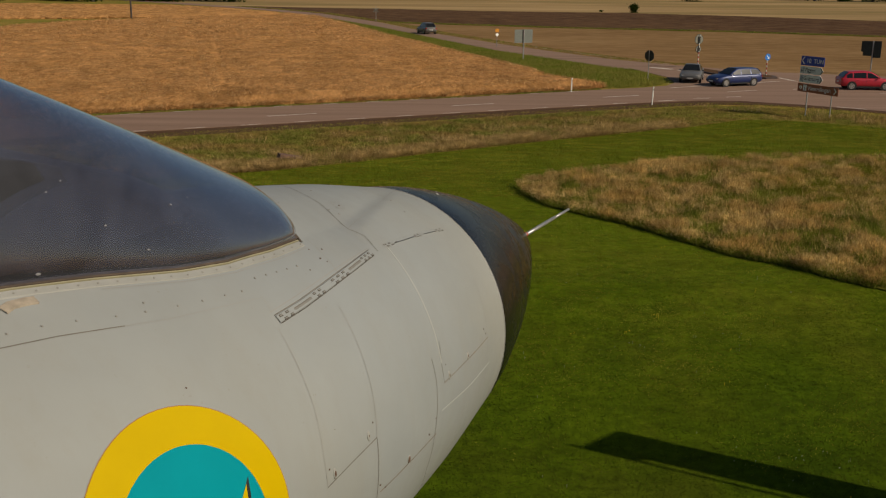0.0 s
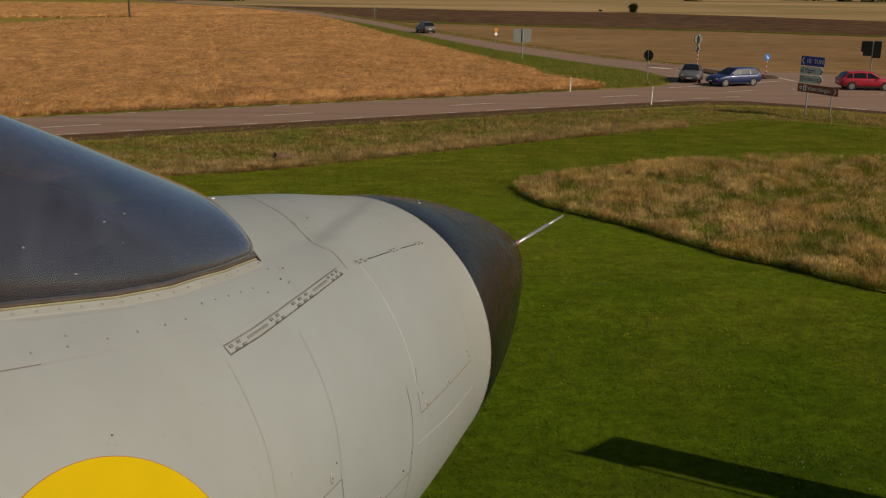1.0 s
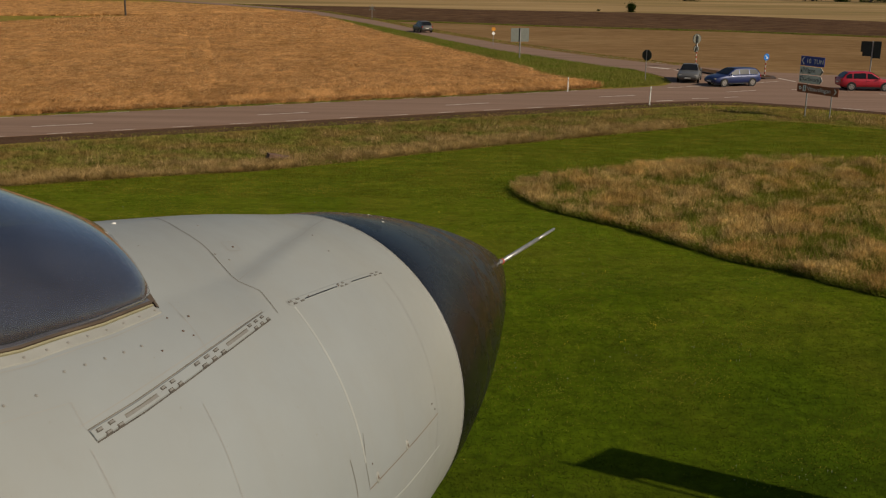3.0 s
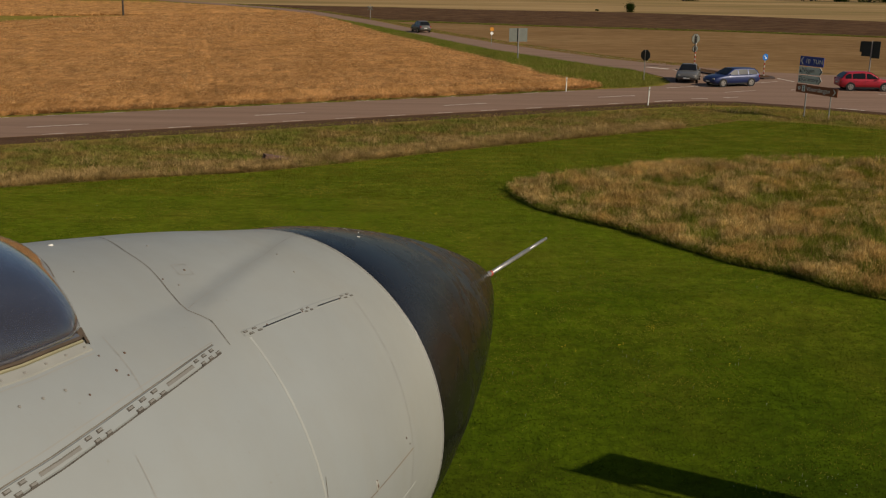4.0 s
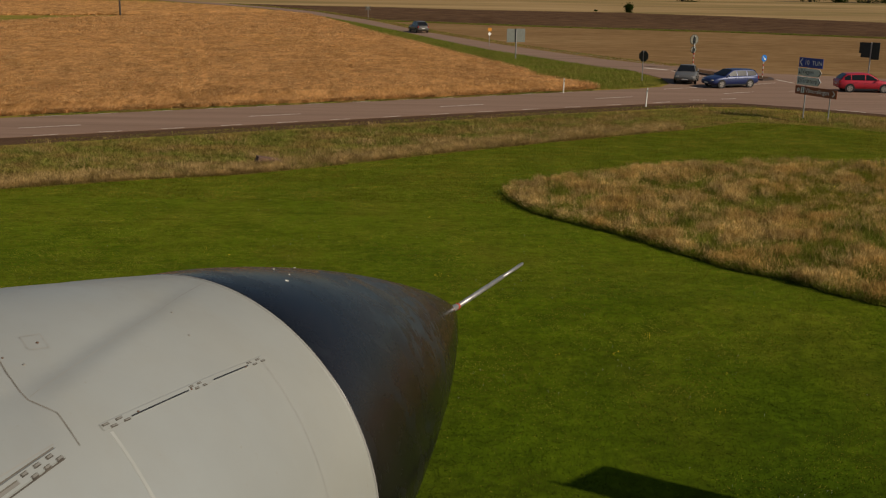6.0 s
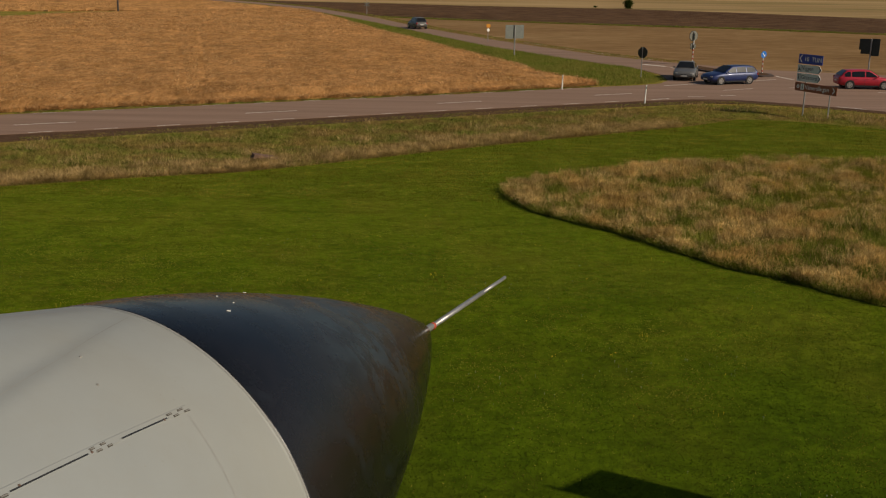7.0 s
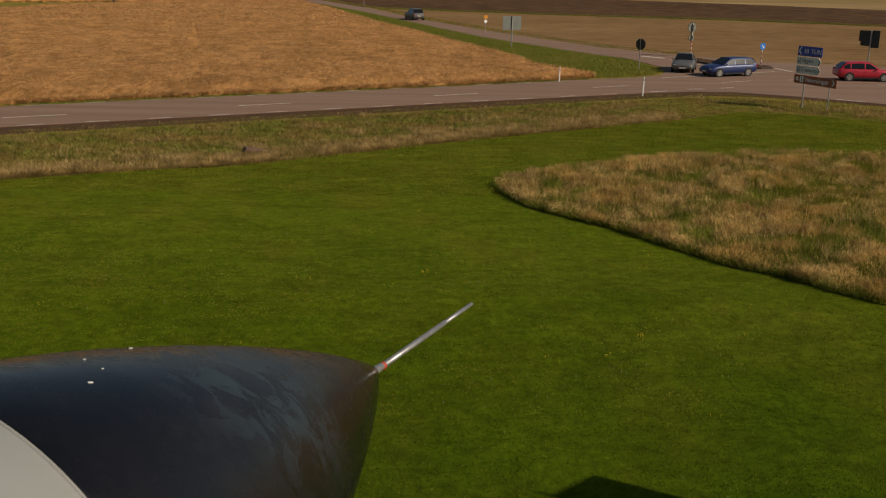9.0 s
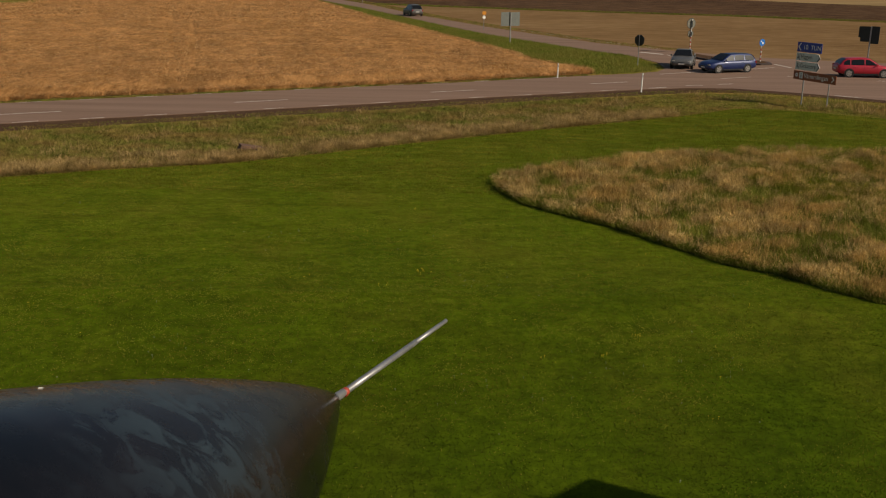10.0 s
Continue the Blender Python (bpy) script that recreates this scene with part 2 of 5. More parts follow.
def radome_paint():
    """Dull black paint, chalked to blue-grey on its sunny shoulder."""
    m, nt, b = mat("black_radome", 0.3)
    v = coords(nt)
    base = ramp(nt, tex_noise(nt, v, 2.0, 6, 0.65), [(0.35, (0.004, 0.004, 0.004)), (0.65, (0.011, 0.009, 0.009))])
    flecks = tex_noise(nt, v, 4.5, 9, 0.75, 0.4)
    worn = ramp(nt, flecks, [(0.56, grey(0)), (0.74, grey(0.35))])
    col = mix(nt, worn, base, (0.018, 0.030, 0.040))
    away = nt.nodes.new("ShaderNodeVectorMath")
    away.operation = "DISTANCE"
    nt.links.new(v, away.inputs[0])
    away.inputs[1].default_value = (-1.15, -0.20, 0.46)
    near = ramp(nt, away.outputs["Value"], [(0.10, grey(1)), (0.48, grey(0))])
    chalk = ramp(nt, tex_noise(nt, coords(nt, (1.6, 1, 1)), 7.0, 9, 0.72, 0.9), [(0.47, grey(0)), (0.56, grey(0.75))])
    patch_ = mix(nt, 1.0, near, chalk, "MULTIPLY")
    col = mix(nt, patch_, col, (0.030, 0.046, 0.056))
    b.inputs["Specular IOR Level"].default_value = 0.4
    nt.links.new(col, b.inputs["Base Color"])
    gloss = ramp(nt, flecks, [(0.42, grey(0.20)), (0.66, grey(0.36))])
    nt.links.new(mix(nt, patch_, gloss, grey(0.5)), b.inputs["Roughness"])
    bump(nt, b, tex_noise(nt, v, 30, 4), 0.04, 0.004)
    return m


M_RADOME = radome_paint()
M_SEAM = simple("seam_gap", (0.1287, 0.1131, 0.0897), 0.8, var=0.35, scale=9)
M_SEAM_FAINT = simple("filled_seam", (0.250, 0.243, 0.220), 0.6, var=0.12, scale=3)
M_SEAM_BROWN = simple("rusty_seam", (0.155, 0.105, 0.065), 0.75, var=0.4, scale=14)
M_PEEL = simple("peeled_primer", (0.27, 0.225, 0.165), 0.7, var=0.3, scale=30)
# Lighter than the skin: the raised edge's highlight is put into the colour.
M_RIB = simple("raised_edge_highlight", (0.3152, 0.318, 0.2916), 0.4, var=0.08, scale=6)
M_SEAL = simple("brown_seal", (0.075, 0.052, 0.032), 0.6, var=0.4, scale=10)
M_FRAME = simple("cream_frame", (0.2728, 0.2681, 0.2352), 0.45, var=0.10, scale=6)
M_LIP = simple("yellowed_lip", (0.27, 0.243, 0.144), 0.5, var=0.15, scale=10)
M_BEAD = simple("grey_sealant", (0.075, 0.082, 0.098), 0.35, var=0.25, scale=10)
M_PITFLOOR = simple("pit_floor", (0.168, 0.1596, 0.1386), 0.6, var=0.15, scale=20)
M_RIVET = simple("rivet", (0.24, 0.225, 0.195), 0.4, 0.1, var=0.25, scale=30)
M_RUST = simple("rusty_latch", (0.10, 0.055, 0.032), 0.75, var=0.5, scale=40)
M_HINGE_SHADE = simple("hinge_shade", (0.060, 0.050, 0.038), 0.7, var=0.45, scale=30)
M_YELLOW = simple("roundel_yellow", (0.505, 0.342, 0.0005), 0.4, var=0.05, scale=4)
M_EDGE = simple("orange_paint_edge", (0.30, 0.12, 0.02), 0.5, var=0.2)
M_TEAL = simple("roundel_blue", (0.0008418, 0.2349, 0.2697), 0.4, var=0.06, scale=4)
for m_ in (M_YELLOW, M_TEAL):
    m_.node_tree.nodes["Principled BSDF"].inputs["Specular IOR Level"].default_value = 0.08
M_BLACK = simple("black_paint", (0.012, 0.012, 0.012), 0.5, var=0.2)
M_STEEL = simple("bare_steel", (0.34, 0.33, 0.31), 0.45, 0.6, var=0.25, scale=12)
M_TIN = simple("galvanised", (0.30, 0.29, 0.27), 0.55, 0.4, var=0.2, scale=6)
M_SPECK = simple("dried_dirt", (0.17, 0.165, 0.16), 0.8, var=0.3, scale=40)
M_RED = simple("red_band", (0.40, 0.06, 0.03), 0.5, var=0.2)
M_DARK = simple("cockpit_black", (0.010, 0.010, 0.011), 0.85, var=0.3)
M_HOOD = simple("hood_cloth", (0.020, 0.020, 0.024), 0.9, var=0.35, scale=6)
M_POSTWHITE = simple("white_plastic", (0.62, 0.60, 0.54), 0.5, var=0.12)
M_SIGNBACK = simple("sign_back_grey", (0.17, 0.18, 0.155), 0.55, 0.2, var=0.12, scale=3)
M_SIGNDARK = simple("sign_back_dark", (0.020, 0.026, 0.020), 0.6, 0.1, var=0.2, scale=3)
M_SIGNPALE = simple("sign_back_pale", (0.19, 0.185, 0.145), 0.5, 0.2, var=0.12, scale=3)
M_SBLUE = simple("sign_blue", (0.014, 0.045, 0.30), 0.45, var=0.1)
M_KBLUE = simple("arrow_blue", (0.01, 0.16, 0.52), 0.4, var=0.08)
M_SGREY = simple("sign_white", (0.62, 0.63, 0.58), 0.5, var=0.1)
M_POLEWHITE = simple("pole_white", (0.62, 0.60, 0.54), 0.5, var=0.1)
M_SBROWN = simple("sign_brown", (0.27, 0.075, 0.025), 0.5, var=0.12)
M_SWHITE = simple("sign_letter_white", (0.78, 0.76, 0.70), 0.5, var=0.05)
M_SYELLOW = simple("sign_yellow", (0.50, 0.20, 0.01), 0.45, var=0.08)
M_TYRE = simple("tyre_rubber", (0.015, 0.014, 0.013), 0.8, var=0.2)
M_RIM = simple("alloy", (0.45, 0.44, 0.42), 0.3, 0.8, var=0.1)
M_LAMP = simple("lamp_glass", (0.55, 0.52, 0.46), 0.15, var=0.1)
M_TAIL = simple("tail_glass", (0.30, 0.012, 0.01), 0.2, var=0.1)
M_BARK = simple("weathered_wood", (0.06, 0.045, 0.035), 0.85, var=0.3, scale=5)
M_BARN = simple("barn_red", (0.22, 0.035, 0.02), 0.8, var=0.2, scale=1)
M_ROOF = simple("roof_tiles", (0.15, 0.07, 0.045), 0.8, var=0.2, scale=1)
M_LEAF = blades_mat("bush_leaf", [(0.0, (0.012, 0.022, 0.004)), (0.5, (0.03, 0.05, 0.008)), (1.0, (0.06, 0.085, 0.014))], 0.5, (0.035, 0.05, 0.012), 0.5)
M_PETAL = simple("dandelion_yellow", (0.75, 0.50, 0.01), 0.6, var=0.15, scale=30)
M_CLOVER = simple("clover_white", (0.42, 0.44, 0.30), 0.7, var=0.2, scale=30)
M_CONCRETE = simple("concrete", (0.32, 0.30, 0.27), 0.85, var=0.2, scale=2, bumps=0.3)


def car_paint(name, color):
    m, nt, b = mat(name, 0.42, 0.15)
    f = tex_noise(nt, coords(nt), 2.0, 4)
    nt.links.new(ramp(nt, f, [(0.3, tuple(c * 0.85 for c in color)), (0.7, color)]), b.inputs["Base Color"])
    b.inputs["Coat Weight"].default_value = 0.3
    return m


M_CARGLASS = simple("car_window", (0.012, 0.013, 0.014), 0.08, var=0.1)
M_CARGLASS.node_tree.nodes["Principled BSDF"].inputs["Specular IOR Level"].default_value = 0.3


def canopy_glass():
    """Smoked acrylic, sky haze painted in as a thin film: the sky is mirrored by Fresnel's law."""
    m, nt, b = mat("smoked_acrylic", 0.05)
    nt.nodes.remove(b)
    v = coords(nt)
    t = nt.nodes.new("ShaderNodeBsdfTransparent")
    t.inputs[0].default_value = (0.80, 0.76, 0.78, 1)
    # Bluish diffuse film: haze of the reflected sky put into the colour.
    d = nt.nodes.new("ShaderNodeBsdfDiffuse")
    d.inputs[0].default_value = (0.15, 0.16, 0.20, 1)
    film = nt.nodes.new("ShaderNodeMixShader")
    nt.links.new(ramp(nt, tex_noise(nt, coords(nt, (1, 1, 1.9)), 1.7, 7, 0.65, 0.8), [(0.42, grey(0.05)), (0.70, grey(0.19))]), film.inputs[0])
    nt.links.new(t.outputs[0], film.inputs[1])
    nt.links.new(d.outputs[0], film.inputs[2])
    g = nt.nodes.new("ShaderNodeBsdfGlossy")
    g.inputs[0].default_value = (1, 1, 1, 1)
    nt.links.new(ramp(nt, tex_noise(nt, v, 3, 6, 0.7), [(0.35, grey(0.04)), (0.7, grey(0.16))]), g.inputs["Roughness"])
    f = nt.nodes.new("ShaderNodeLayerWeight")
    f.inputs[0].default_value = 0.5
    gloss = ramp(nt, f.outputs["Facing"], [(0.0, grey(0.02)), (0.34, grey(0.07)), (0.52, grey(0.26)), (0.72, grey(0.60)), (1.0, grey(0.95))])
    s = nt.nodes.new("ShaderNodeMixShader")
    nt.links.new(gloss, s.inputs[0])
    nt.links.new(film.outputs[0], s.inputs[1])
    nt.links.new(g.outputs[0], s.inputs[2])
    nt.links.new(s.outputs[0], nt.nodes["Material Output"].inputs[0])
    return m


M_GLASS = canopy_glass()

# ---- helpers for meshes ----
def link(name, verts, faces, material, parent=None, smooth=False, label=""):
    me = bpy.data.meshes.new(name)
    me.from_pydata([tuple(v) for v in verts], [], [tuple(q) for q in faces])
    me.materials.append(material)
    if smooth:
        me.polygons.foreach_set("use_smooth", [True] * len(me.polygons))
    me.update()
    ob = new(name, me)
    if parent:
        ob.parent = parent
    if label:
        ob["label"] = label
    return ob


def part(name, bm, material, parent=None, label="", smooth=False):
    """Links a bmesh as one mesh object under a thing or a part."""
    me = bpy.data.meshes.new(name)
    bm.to_mesh(me)
    bm.free()
    me.materials.append(material)
    if smooth:
        me.polygons.foreach_set("use_smooth", [True] * len(me.polygons))
    ob = new(name, me)
    if parent:
        ob.parent = parent
    if label:
        ob["label"] = label
    return ob


def empty(name, m, label, category, group="", kind=""):
    ob = new(name)
    ob.matrix_world = m
    return tagged(ob, label, category, group, kind)


def box(sx, sy, sz, at=(0, 0, 0), bevel=0.0, turn=None):
    bm = bmesh.new()
    bmesh.ops.create_cube(bm, size=1)
    bmesh.ops.scale(bm, vec=(sx, sy, sz), verts=bm.verts)
    if bevel:
        bmesh.ops.bevel(bm, geom=bm.edges[:], offset=bevel, segments=2, affect="EDGES")
    m = Matrix.Translation(at) @ (turn or Matrix())
    bmesh.ops.transform(bm, matrix=m, verts=bm.verts)
    return bm


def rod(r, h, at=(0, 0, 0), seg=12, r2=None, turn=None):
    """A cylinder or cone that stands on at."""
    bm = bmesh.new()
    bmesh.ops.create_cone(bm, cap_ends=True, segments=seg, radius1=r, radius2=r if r2 is None else r2, depth=h)
    bmesh.ops.translate(bm, vec=(0, 0, h / 2), verts=bm.verts)
    bmesh.ops.transform(bm, matrix=Matrix.Translation(at) @ (turn or Matrix()), verts=bm.verts)
    return bm


def slab(outline, z0, z1):
    """A prism over an outline in the plan, which may be concave."""
    bm = bmesh.new()
    top = [bm.verts.new((x, y, z1)) for x, y in outline]
    low = [bm.verts.new((x, y, z0)) for x, y in outline]
    n = len(outline)
    es = [bm.edges.new((top[i], top[(i + 1) % n])) for i in range(n)]
    bmesh.ops.triangle_fill(bm, use_beauty=True, edges=es)
    for i in range(n):
        bm.faces.new((low[i], low[(i + 1) % n], top[(i + 1) % n], top[i]))
    bmesh.ops.recalc_face_normals(bm, faces=bm.faces)
    up = [q for q in bm.faces if abs(q.normal.z) > 0.9]
    for q in up:
        if q.normal.z < 0:
            q.normal_flip()
    return bm


def inside(xs, ys, poly):
    """Which of the points lie in the polygon."""
    res = np.zeros(len(xs), bool)
    n = len(poly)
    for i in range(n):
        (x1, y1), (x2, y2) = poly[i], poly[(i + 1) % n]
        if y1 == y2:
            continue
        c = ((y1 > ys) != (y2 > ys)) & (xs < (x2 - x1) * (ys - y1) / (y2 - y1) + x1)
        res ^= c
    return res


def sprinkle(poly, n, rng):
    """n random places in a polygon."""
    p = np.array(poly, float)
    lo, hi = p.min(0), p.max(0)
    out = []
    while sum(map(len, out)) < n:
        q = lo + (hi - lo) * rng.random((n * 2, 2))
        out.append(q[inside(q[:, 0], q[:, 1], poly)])
    return np.concatenate(out)[:n]


def blades(name, places, heights, width, lean, material, rng, z0=0.0, head=0.0):
    """Many separate blades in one mesh: tapered triangles, or stems with a seed head on top."""
    n = len(places)
    heights = np.broadcast_to(heights, n)
    width = np.broadcast_to(width, n)
    a = rng.random(n) * 2 * np.pi
    d = np.stack([np.cos(a), np.sin(a)], 1)
    b = rng.random(n) * 2 * np.pi
    off = np.stack([np.cos(b), np.sin(b)], 1) * (heights * lean * (0.3 + rng.random(n)))[:, None]
    base = np.c_[places, np.broadcast_to(z0, n)]
    w = np.c_[d * (width / 2)[:, None], np.zeros(n)]
    tip = base + np.c_[off, heights]
    if not head:
        v = np.stack([base - w, base + w, tip], 1).reshape(-1, 3)
        return link(name, v.tolist(), np.arange(3 * n).reshape(-1, 3).tolist(), material)
    mid = base + np.c_[off * (1 - head * 0.6), heights * (1 - head * 0.6)]
    v = np.stack([base, mid + w, tip, mid - w], 1).reshape(-1, 3)
    return link(name, v.tolist(), np.arange(4 * n).reshape(-1, 4).tolist(), material)


RNG = np.random.default_rng(5)

# ---- the plan, in metres: y is ahead of the first camera ----
LAWN_EDGE = [(-70, 19), (-40, 32.6), (-24, 40.2), (-16.3, 43.7), (-12.3, 45.6), (-7.9, 47.2), (-4.3, 49.6), (0.7, 53.3), (6.6, 57.3), (14.9, 62.6),
             (19.1, 66.2), (22.7, 65.6), (27.2, 62.8), (45, 51), (80, 30)]
ROAD_NEAR = [(-80, 25.7), (-21.3, 56.4), (-10.75, 61.7), (2, 68.3), (14.9, 74.6), (18.5, 75.9), (21.5, 75.9), (25.5, 74.0), (31, 70.2), (50, 57), (90, 30)]
ROAD_FAR = [(-80, 33.6), (-24.1, 63.5), (-12.3, 69.5), (2.1, 76.6), (6.0, 78.8), (12.7, 82.5), (16.2, 84.2), (18.4, 85.9), (19.6, 88.5), (19.9, 93.0)]
SIDE_LEFT = [(18.5, 99.5), (16.3, 102.4), (10.9, 113.0), (6.6, 121.8), (2.0, 134.5), (-3.6, 151.3), (-10.7, 172.0), (-19.7, 195.0), (-28.5, 216.0), (-40.0, 235.0), (-74.0, 275.0), (-120, 330)]
SIDE_RIGHT = [(-116, 334), (-70.1, 279), (-50.1, 255.1), (-36.4, 237.3), (-25.0, 219.5), (-11.8, 187.5), (-0.9, 154.0), (7.0, 134.0), (11.6, 124.1), (17.8, 111.9), (23.5, 104.9), (30.2, 99.1), (40.4, 95.6), (70, 87), (110, 76)]
STUBBLE_TOP = [(140, 128), (65.7, 157.4), (45.8, 166.8), (20, 173.3), (-4.2, 183), (-9, 185)]
PLOUGH_TOP = [(220, 130), (88.0, 210.5), (62.0, 229.5), (40.0, 239.5), (8.2, 241.8), (-10.7, 248.5), (-29.4, 250.5), (-49.5, 258.5)]
WHEAT_EDGE = [(-80, 36.2), (-21.6, 65.9), (-8.5, 72.4), (-1.8, 75.6), (5.9, 79.8), (10.0, 81.9), (13.2, 83.9), (12.4, 86.0), (11.0, 87.5), (8.9, 91.5), (7.8, 97.7), (5.6, 104.3), (1.8, 116.1), (-3.2, 132.8), (-9.3, 149.8),
              (-15.0, 172.1), (-23.8, 199.5), (-32.9, 214.3), (-45.5, 231.4), (-62.5, 246.6), (-101, 245), (-200, 240)]
MEADOW = [(3.28, 44.22), (3.48, 42.62), (4.28, 40.42), (5.08, 39.42), (6.88, 37.42), (8.38, 35.12), (9.68, 33.12), (11.08, 32.02), (11.98, 30.72), (12.98, 29.72), (18.88, 24.32), (30, 20), (50, 40), (34, 50), (23.0, 51.2), (19.6, 51.9), (15.0, 51.2), (10.2, 49.2), (5.9, 47.0)]

ground = part("ground", slab([(-900, 31), (900, 31), (900, 1500), (-900, 1500)], -1.0, -0.06), M_FAR)
_low = slab([(-900, -400), (900, -400), (900, 31), (-900, 31)], -2.6, -1.8)
_m = bpy.data.meshes.new("low")
_low.to_mesh(_m)
_low.free()
_all = bmesh.new()
_all.from_mesh(ground.data)
_all.from_mesh(_m)
_all.to_mesh(ground.data)
_all.free()
bpy.data.meshes.remove(_m)
tagged(ground, "wide plain of pale harvested farmland", "ground", kind="structure")

# the lawn falls away gently on this side of the meadow
FALL_Y, FALL_Z = (-60, 12, 20, 30), (-1.7, -1.7, -0.95, 0.0)


def lawn_z(y):
    return np.interp(y, FALL_Y, FALL_Z)


bm = slab([(-70, 30)] + [(-50, 30)] + LAWN_EDGE[1:-1] + [(80, 30)], -0.5, 0.0)
rows = [[bm.verts.new((x, y, z)) for x in (-70, 80)] for y, z in zip(FALL_Y, FALL_Z)]
for a, b in zip(rows[:-1], rows[1:]):
    bm.faces.new((a[0], a[1], b[1], b[0]))
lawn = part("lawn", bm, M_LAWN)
tagged(lawn, "mown green lawn with scattered yellow flowers", "lawn", kind="structure")

verge = part("verge", slab(LAWN_EDGE + ROAD_NEAR[::-1], -0.5, -0.004), M_VERGE)
tagged(verge, "rough grassy verge between lawn and road", "verge", kind="structure")

road = part("road", slab(ROAD_NEAR + [(110, 76)] + SIDE_RIGHT[::-1][1:] + SIDE_LEFT[::-1] + ROAD_FAR[::-1], -0.5, 0.035), M_ASPHALT)
tagged(road, "reddish grey asphalt road with a side road joining", "road", kind="structure")

far_verge = part("far_verge", slab(ROAD_FAR + SIDE_LEFT + WHEAT_EDGE[::-1], -0.5, 0.0), M_VERGE)
tagged(far_verge, "green grass verge between wheat and road", "verge", kind="structure")

stubble = part("stubble_field", slab(SIDE_RIGHT[::-1][1:9] + [(-9, 183)] + STUBBLE_TOP[::-1][1:], -0.5, 0.0), M_STUBBLE)
tagged(stubble, "harvested stubble field of dull tan", "field", kind="structure")

plough = part("ploughed_field", slab(STUBBLE_TOP + [(-11.0, 187.5), (-24.4, 220), (-35.6, 238), (-49.0, 255.5)] + PLOUGH_TOP[::-1], -0.5, 0.006), M_PLOUGH)
tagged(plough, "dark brown ploughed field", "field", kind="structure")


# ---- the wheat: a swaying top with stalks along its edge ----
# wheel tracks through the crop: x at y = 70, and drift per metre
TRACKS = [(-15.7, -0.248), (-14.5, -0.225)]


def wheat_field(name, poly, step, height, label):
    p = np.array(poly)
    lo, hi = p.min(0), p.max(0)
    nx, ny = int((hi[0] - lo[0]) / step) + 2, int((hi[1] - lo[1]) / step) + 2
    xs, ys = lo[0] + step * np.arange(nx), lo[1] + step * np.arange(ny)
    X, Y = np.meshgrid(xs, ys)
    cx, cy = (X[:-1, :-1] + step / 2).ravel(), (Y[:-1, :-1] + step / 2).ravel()
    keep = inside(cx, cy, poly).reshape(ny - 1, nx - 1)
    idx = -np.ones((ny, nx), int)
    # distance to the field's outline, so that the crop rounds off there
    near = np.full((ny, nx), 9.0)
    for (x1, y1), (x2, y2) in zip(poly, poly[1:] + poly[:1]):
        ll = (x2 - x1) ** 2 + (y2 - y1) ** 2
        f = np.clip(((X - x1) * (x2 - x1) + (Y - y1) * (y2 - y1)) / ll, 0, 1)
        near = np.minimum(near, np.hypot(X - x1 - f * (x2 - x1), Y - y1 - f * (y2 - y1)))
    rounding = 0.06 + 0.94 * np.clip(near / 1.8, 0, 1) ** 0.6
    verts, faces = [], []

    def vert(j, i):
        if idx[j, i] < 0:
            idx[j, i] = len(verts)
            x, y = xs[i], ys[j]
            h = height + 0.10 * noise.noise((x * 0.35, y * 0.35, 0)) + 0.12 * noise.noise((x * 1.1, y * 1.1, 3)) + RNG.normal() * 0.035
            h -= 0.12 * max(math.exp(-((x - (a + (y - 70) * k)) / 0.4) ** 2) for a, k in TRACKS)
            verts.append((x + RNG.normal() * step * 0.12, y + RNG.normal() * step * 0.12, h * rounding[j, i]))
        return idx[j, i]

    for j in range(ny - 1):
        for i in range(nx - 1):
            if keep[j, i]:
                faces.append((vert(j, i), vert(j, i + 1), vert(j + 1, i + 1), vert(j + 1, i)))
    # the crop's edge, down to the soil
    for j in range(ny - 1):
        for i in range(nx - 1):
            if not keep[j, i]:
                continue
            for dj, di, a, c in ((-1, 0, (j, i + 1), (j, i)), (1, 0, (j + 1, i), (j + 1, i + 1)), (0, -1, (j, i), (j + 1, i)), (0, 1, (j + 1, i + 1), (j, i + 1))):
                jj, ii = j + dj, i + di
                if 0 <= jj < ny - 1 and 0 <= ii < nx - 1 and keep[jj, ii]:
                    continue
                p, q = verts[idx[a]], verts[idx[c]]
                k = len(verts)
                verts += [(p[0], p[1], 0.0), (q[0], q[1], 0.0)]
                faces.append((idx[a], idx[c], k + 1, k))
    ob = link(name, verts, faces, M_WHEAT)
    return tagged(ob, label, "wheat", kind="stuff")


WHEAT_A = [(x, y + 0.35) for x, y in WHEAT_EDGE[:16]] + [(-23.4, 199.5), (-30, 211), (-46, 189.5), (-53, 177.5), (-58.5, 169.3), (-61.5, 160.5), (-65, 148), (-110, 110), (-160, 90), (-160, 0)]
WHEAT_B = [(-24.4, 200.5)] + WHEAT_EDGE[17:] + [(-200, 150), (-75.7, 182.5), (-64.3, 186.1), (-57.1, 189.9), (-46, 190.5), (-30, 212)]
wheat_field("wheat_field", WHEAT_A, 0.7, 0.62, "ripe golden brown wheat field beside the road")
wheat_field("wheat_field", WHEAT_B, 1.1, 0.62, "far strip of ripe golden wheat")

# ---- the aircraft: x forward from the nose tip, y to its left, z up ----
NOSE = (0.556, 6.809, 7.31)
HEADING = 64.19
R0, C0, CA, W0 = 0.657, 0.047, 0.049, -0.053
_st = np.array([-12.0, -9.0, -5.5, -4.4, -3.34, -2.6, -2.03])
_ra = np.array([0.80, 0.86, 0.858, 0.850, 0.826, 0.748, 0.657])
_fine = np.linspace(-12, -2.03, 400)
_rf = np.interp(_fine, _st, _ra)
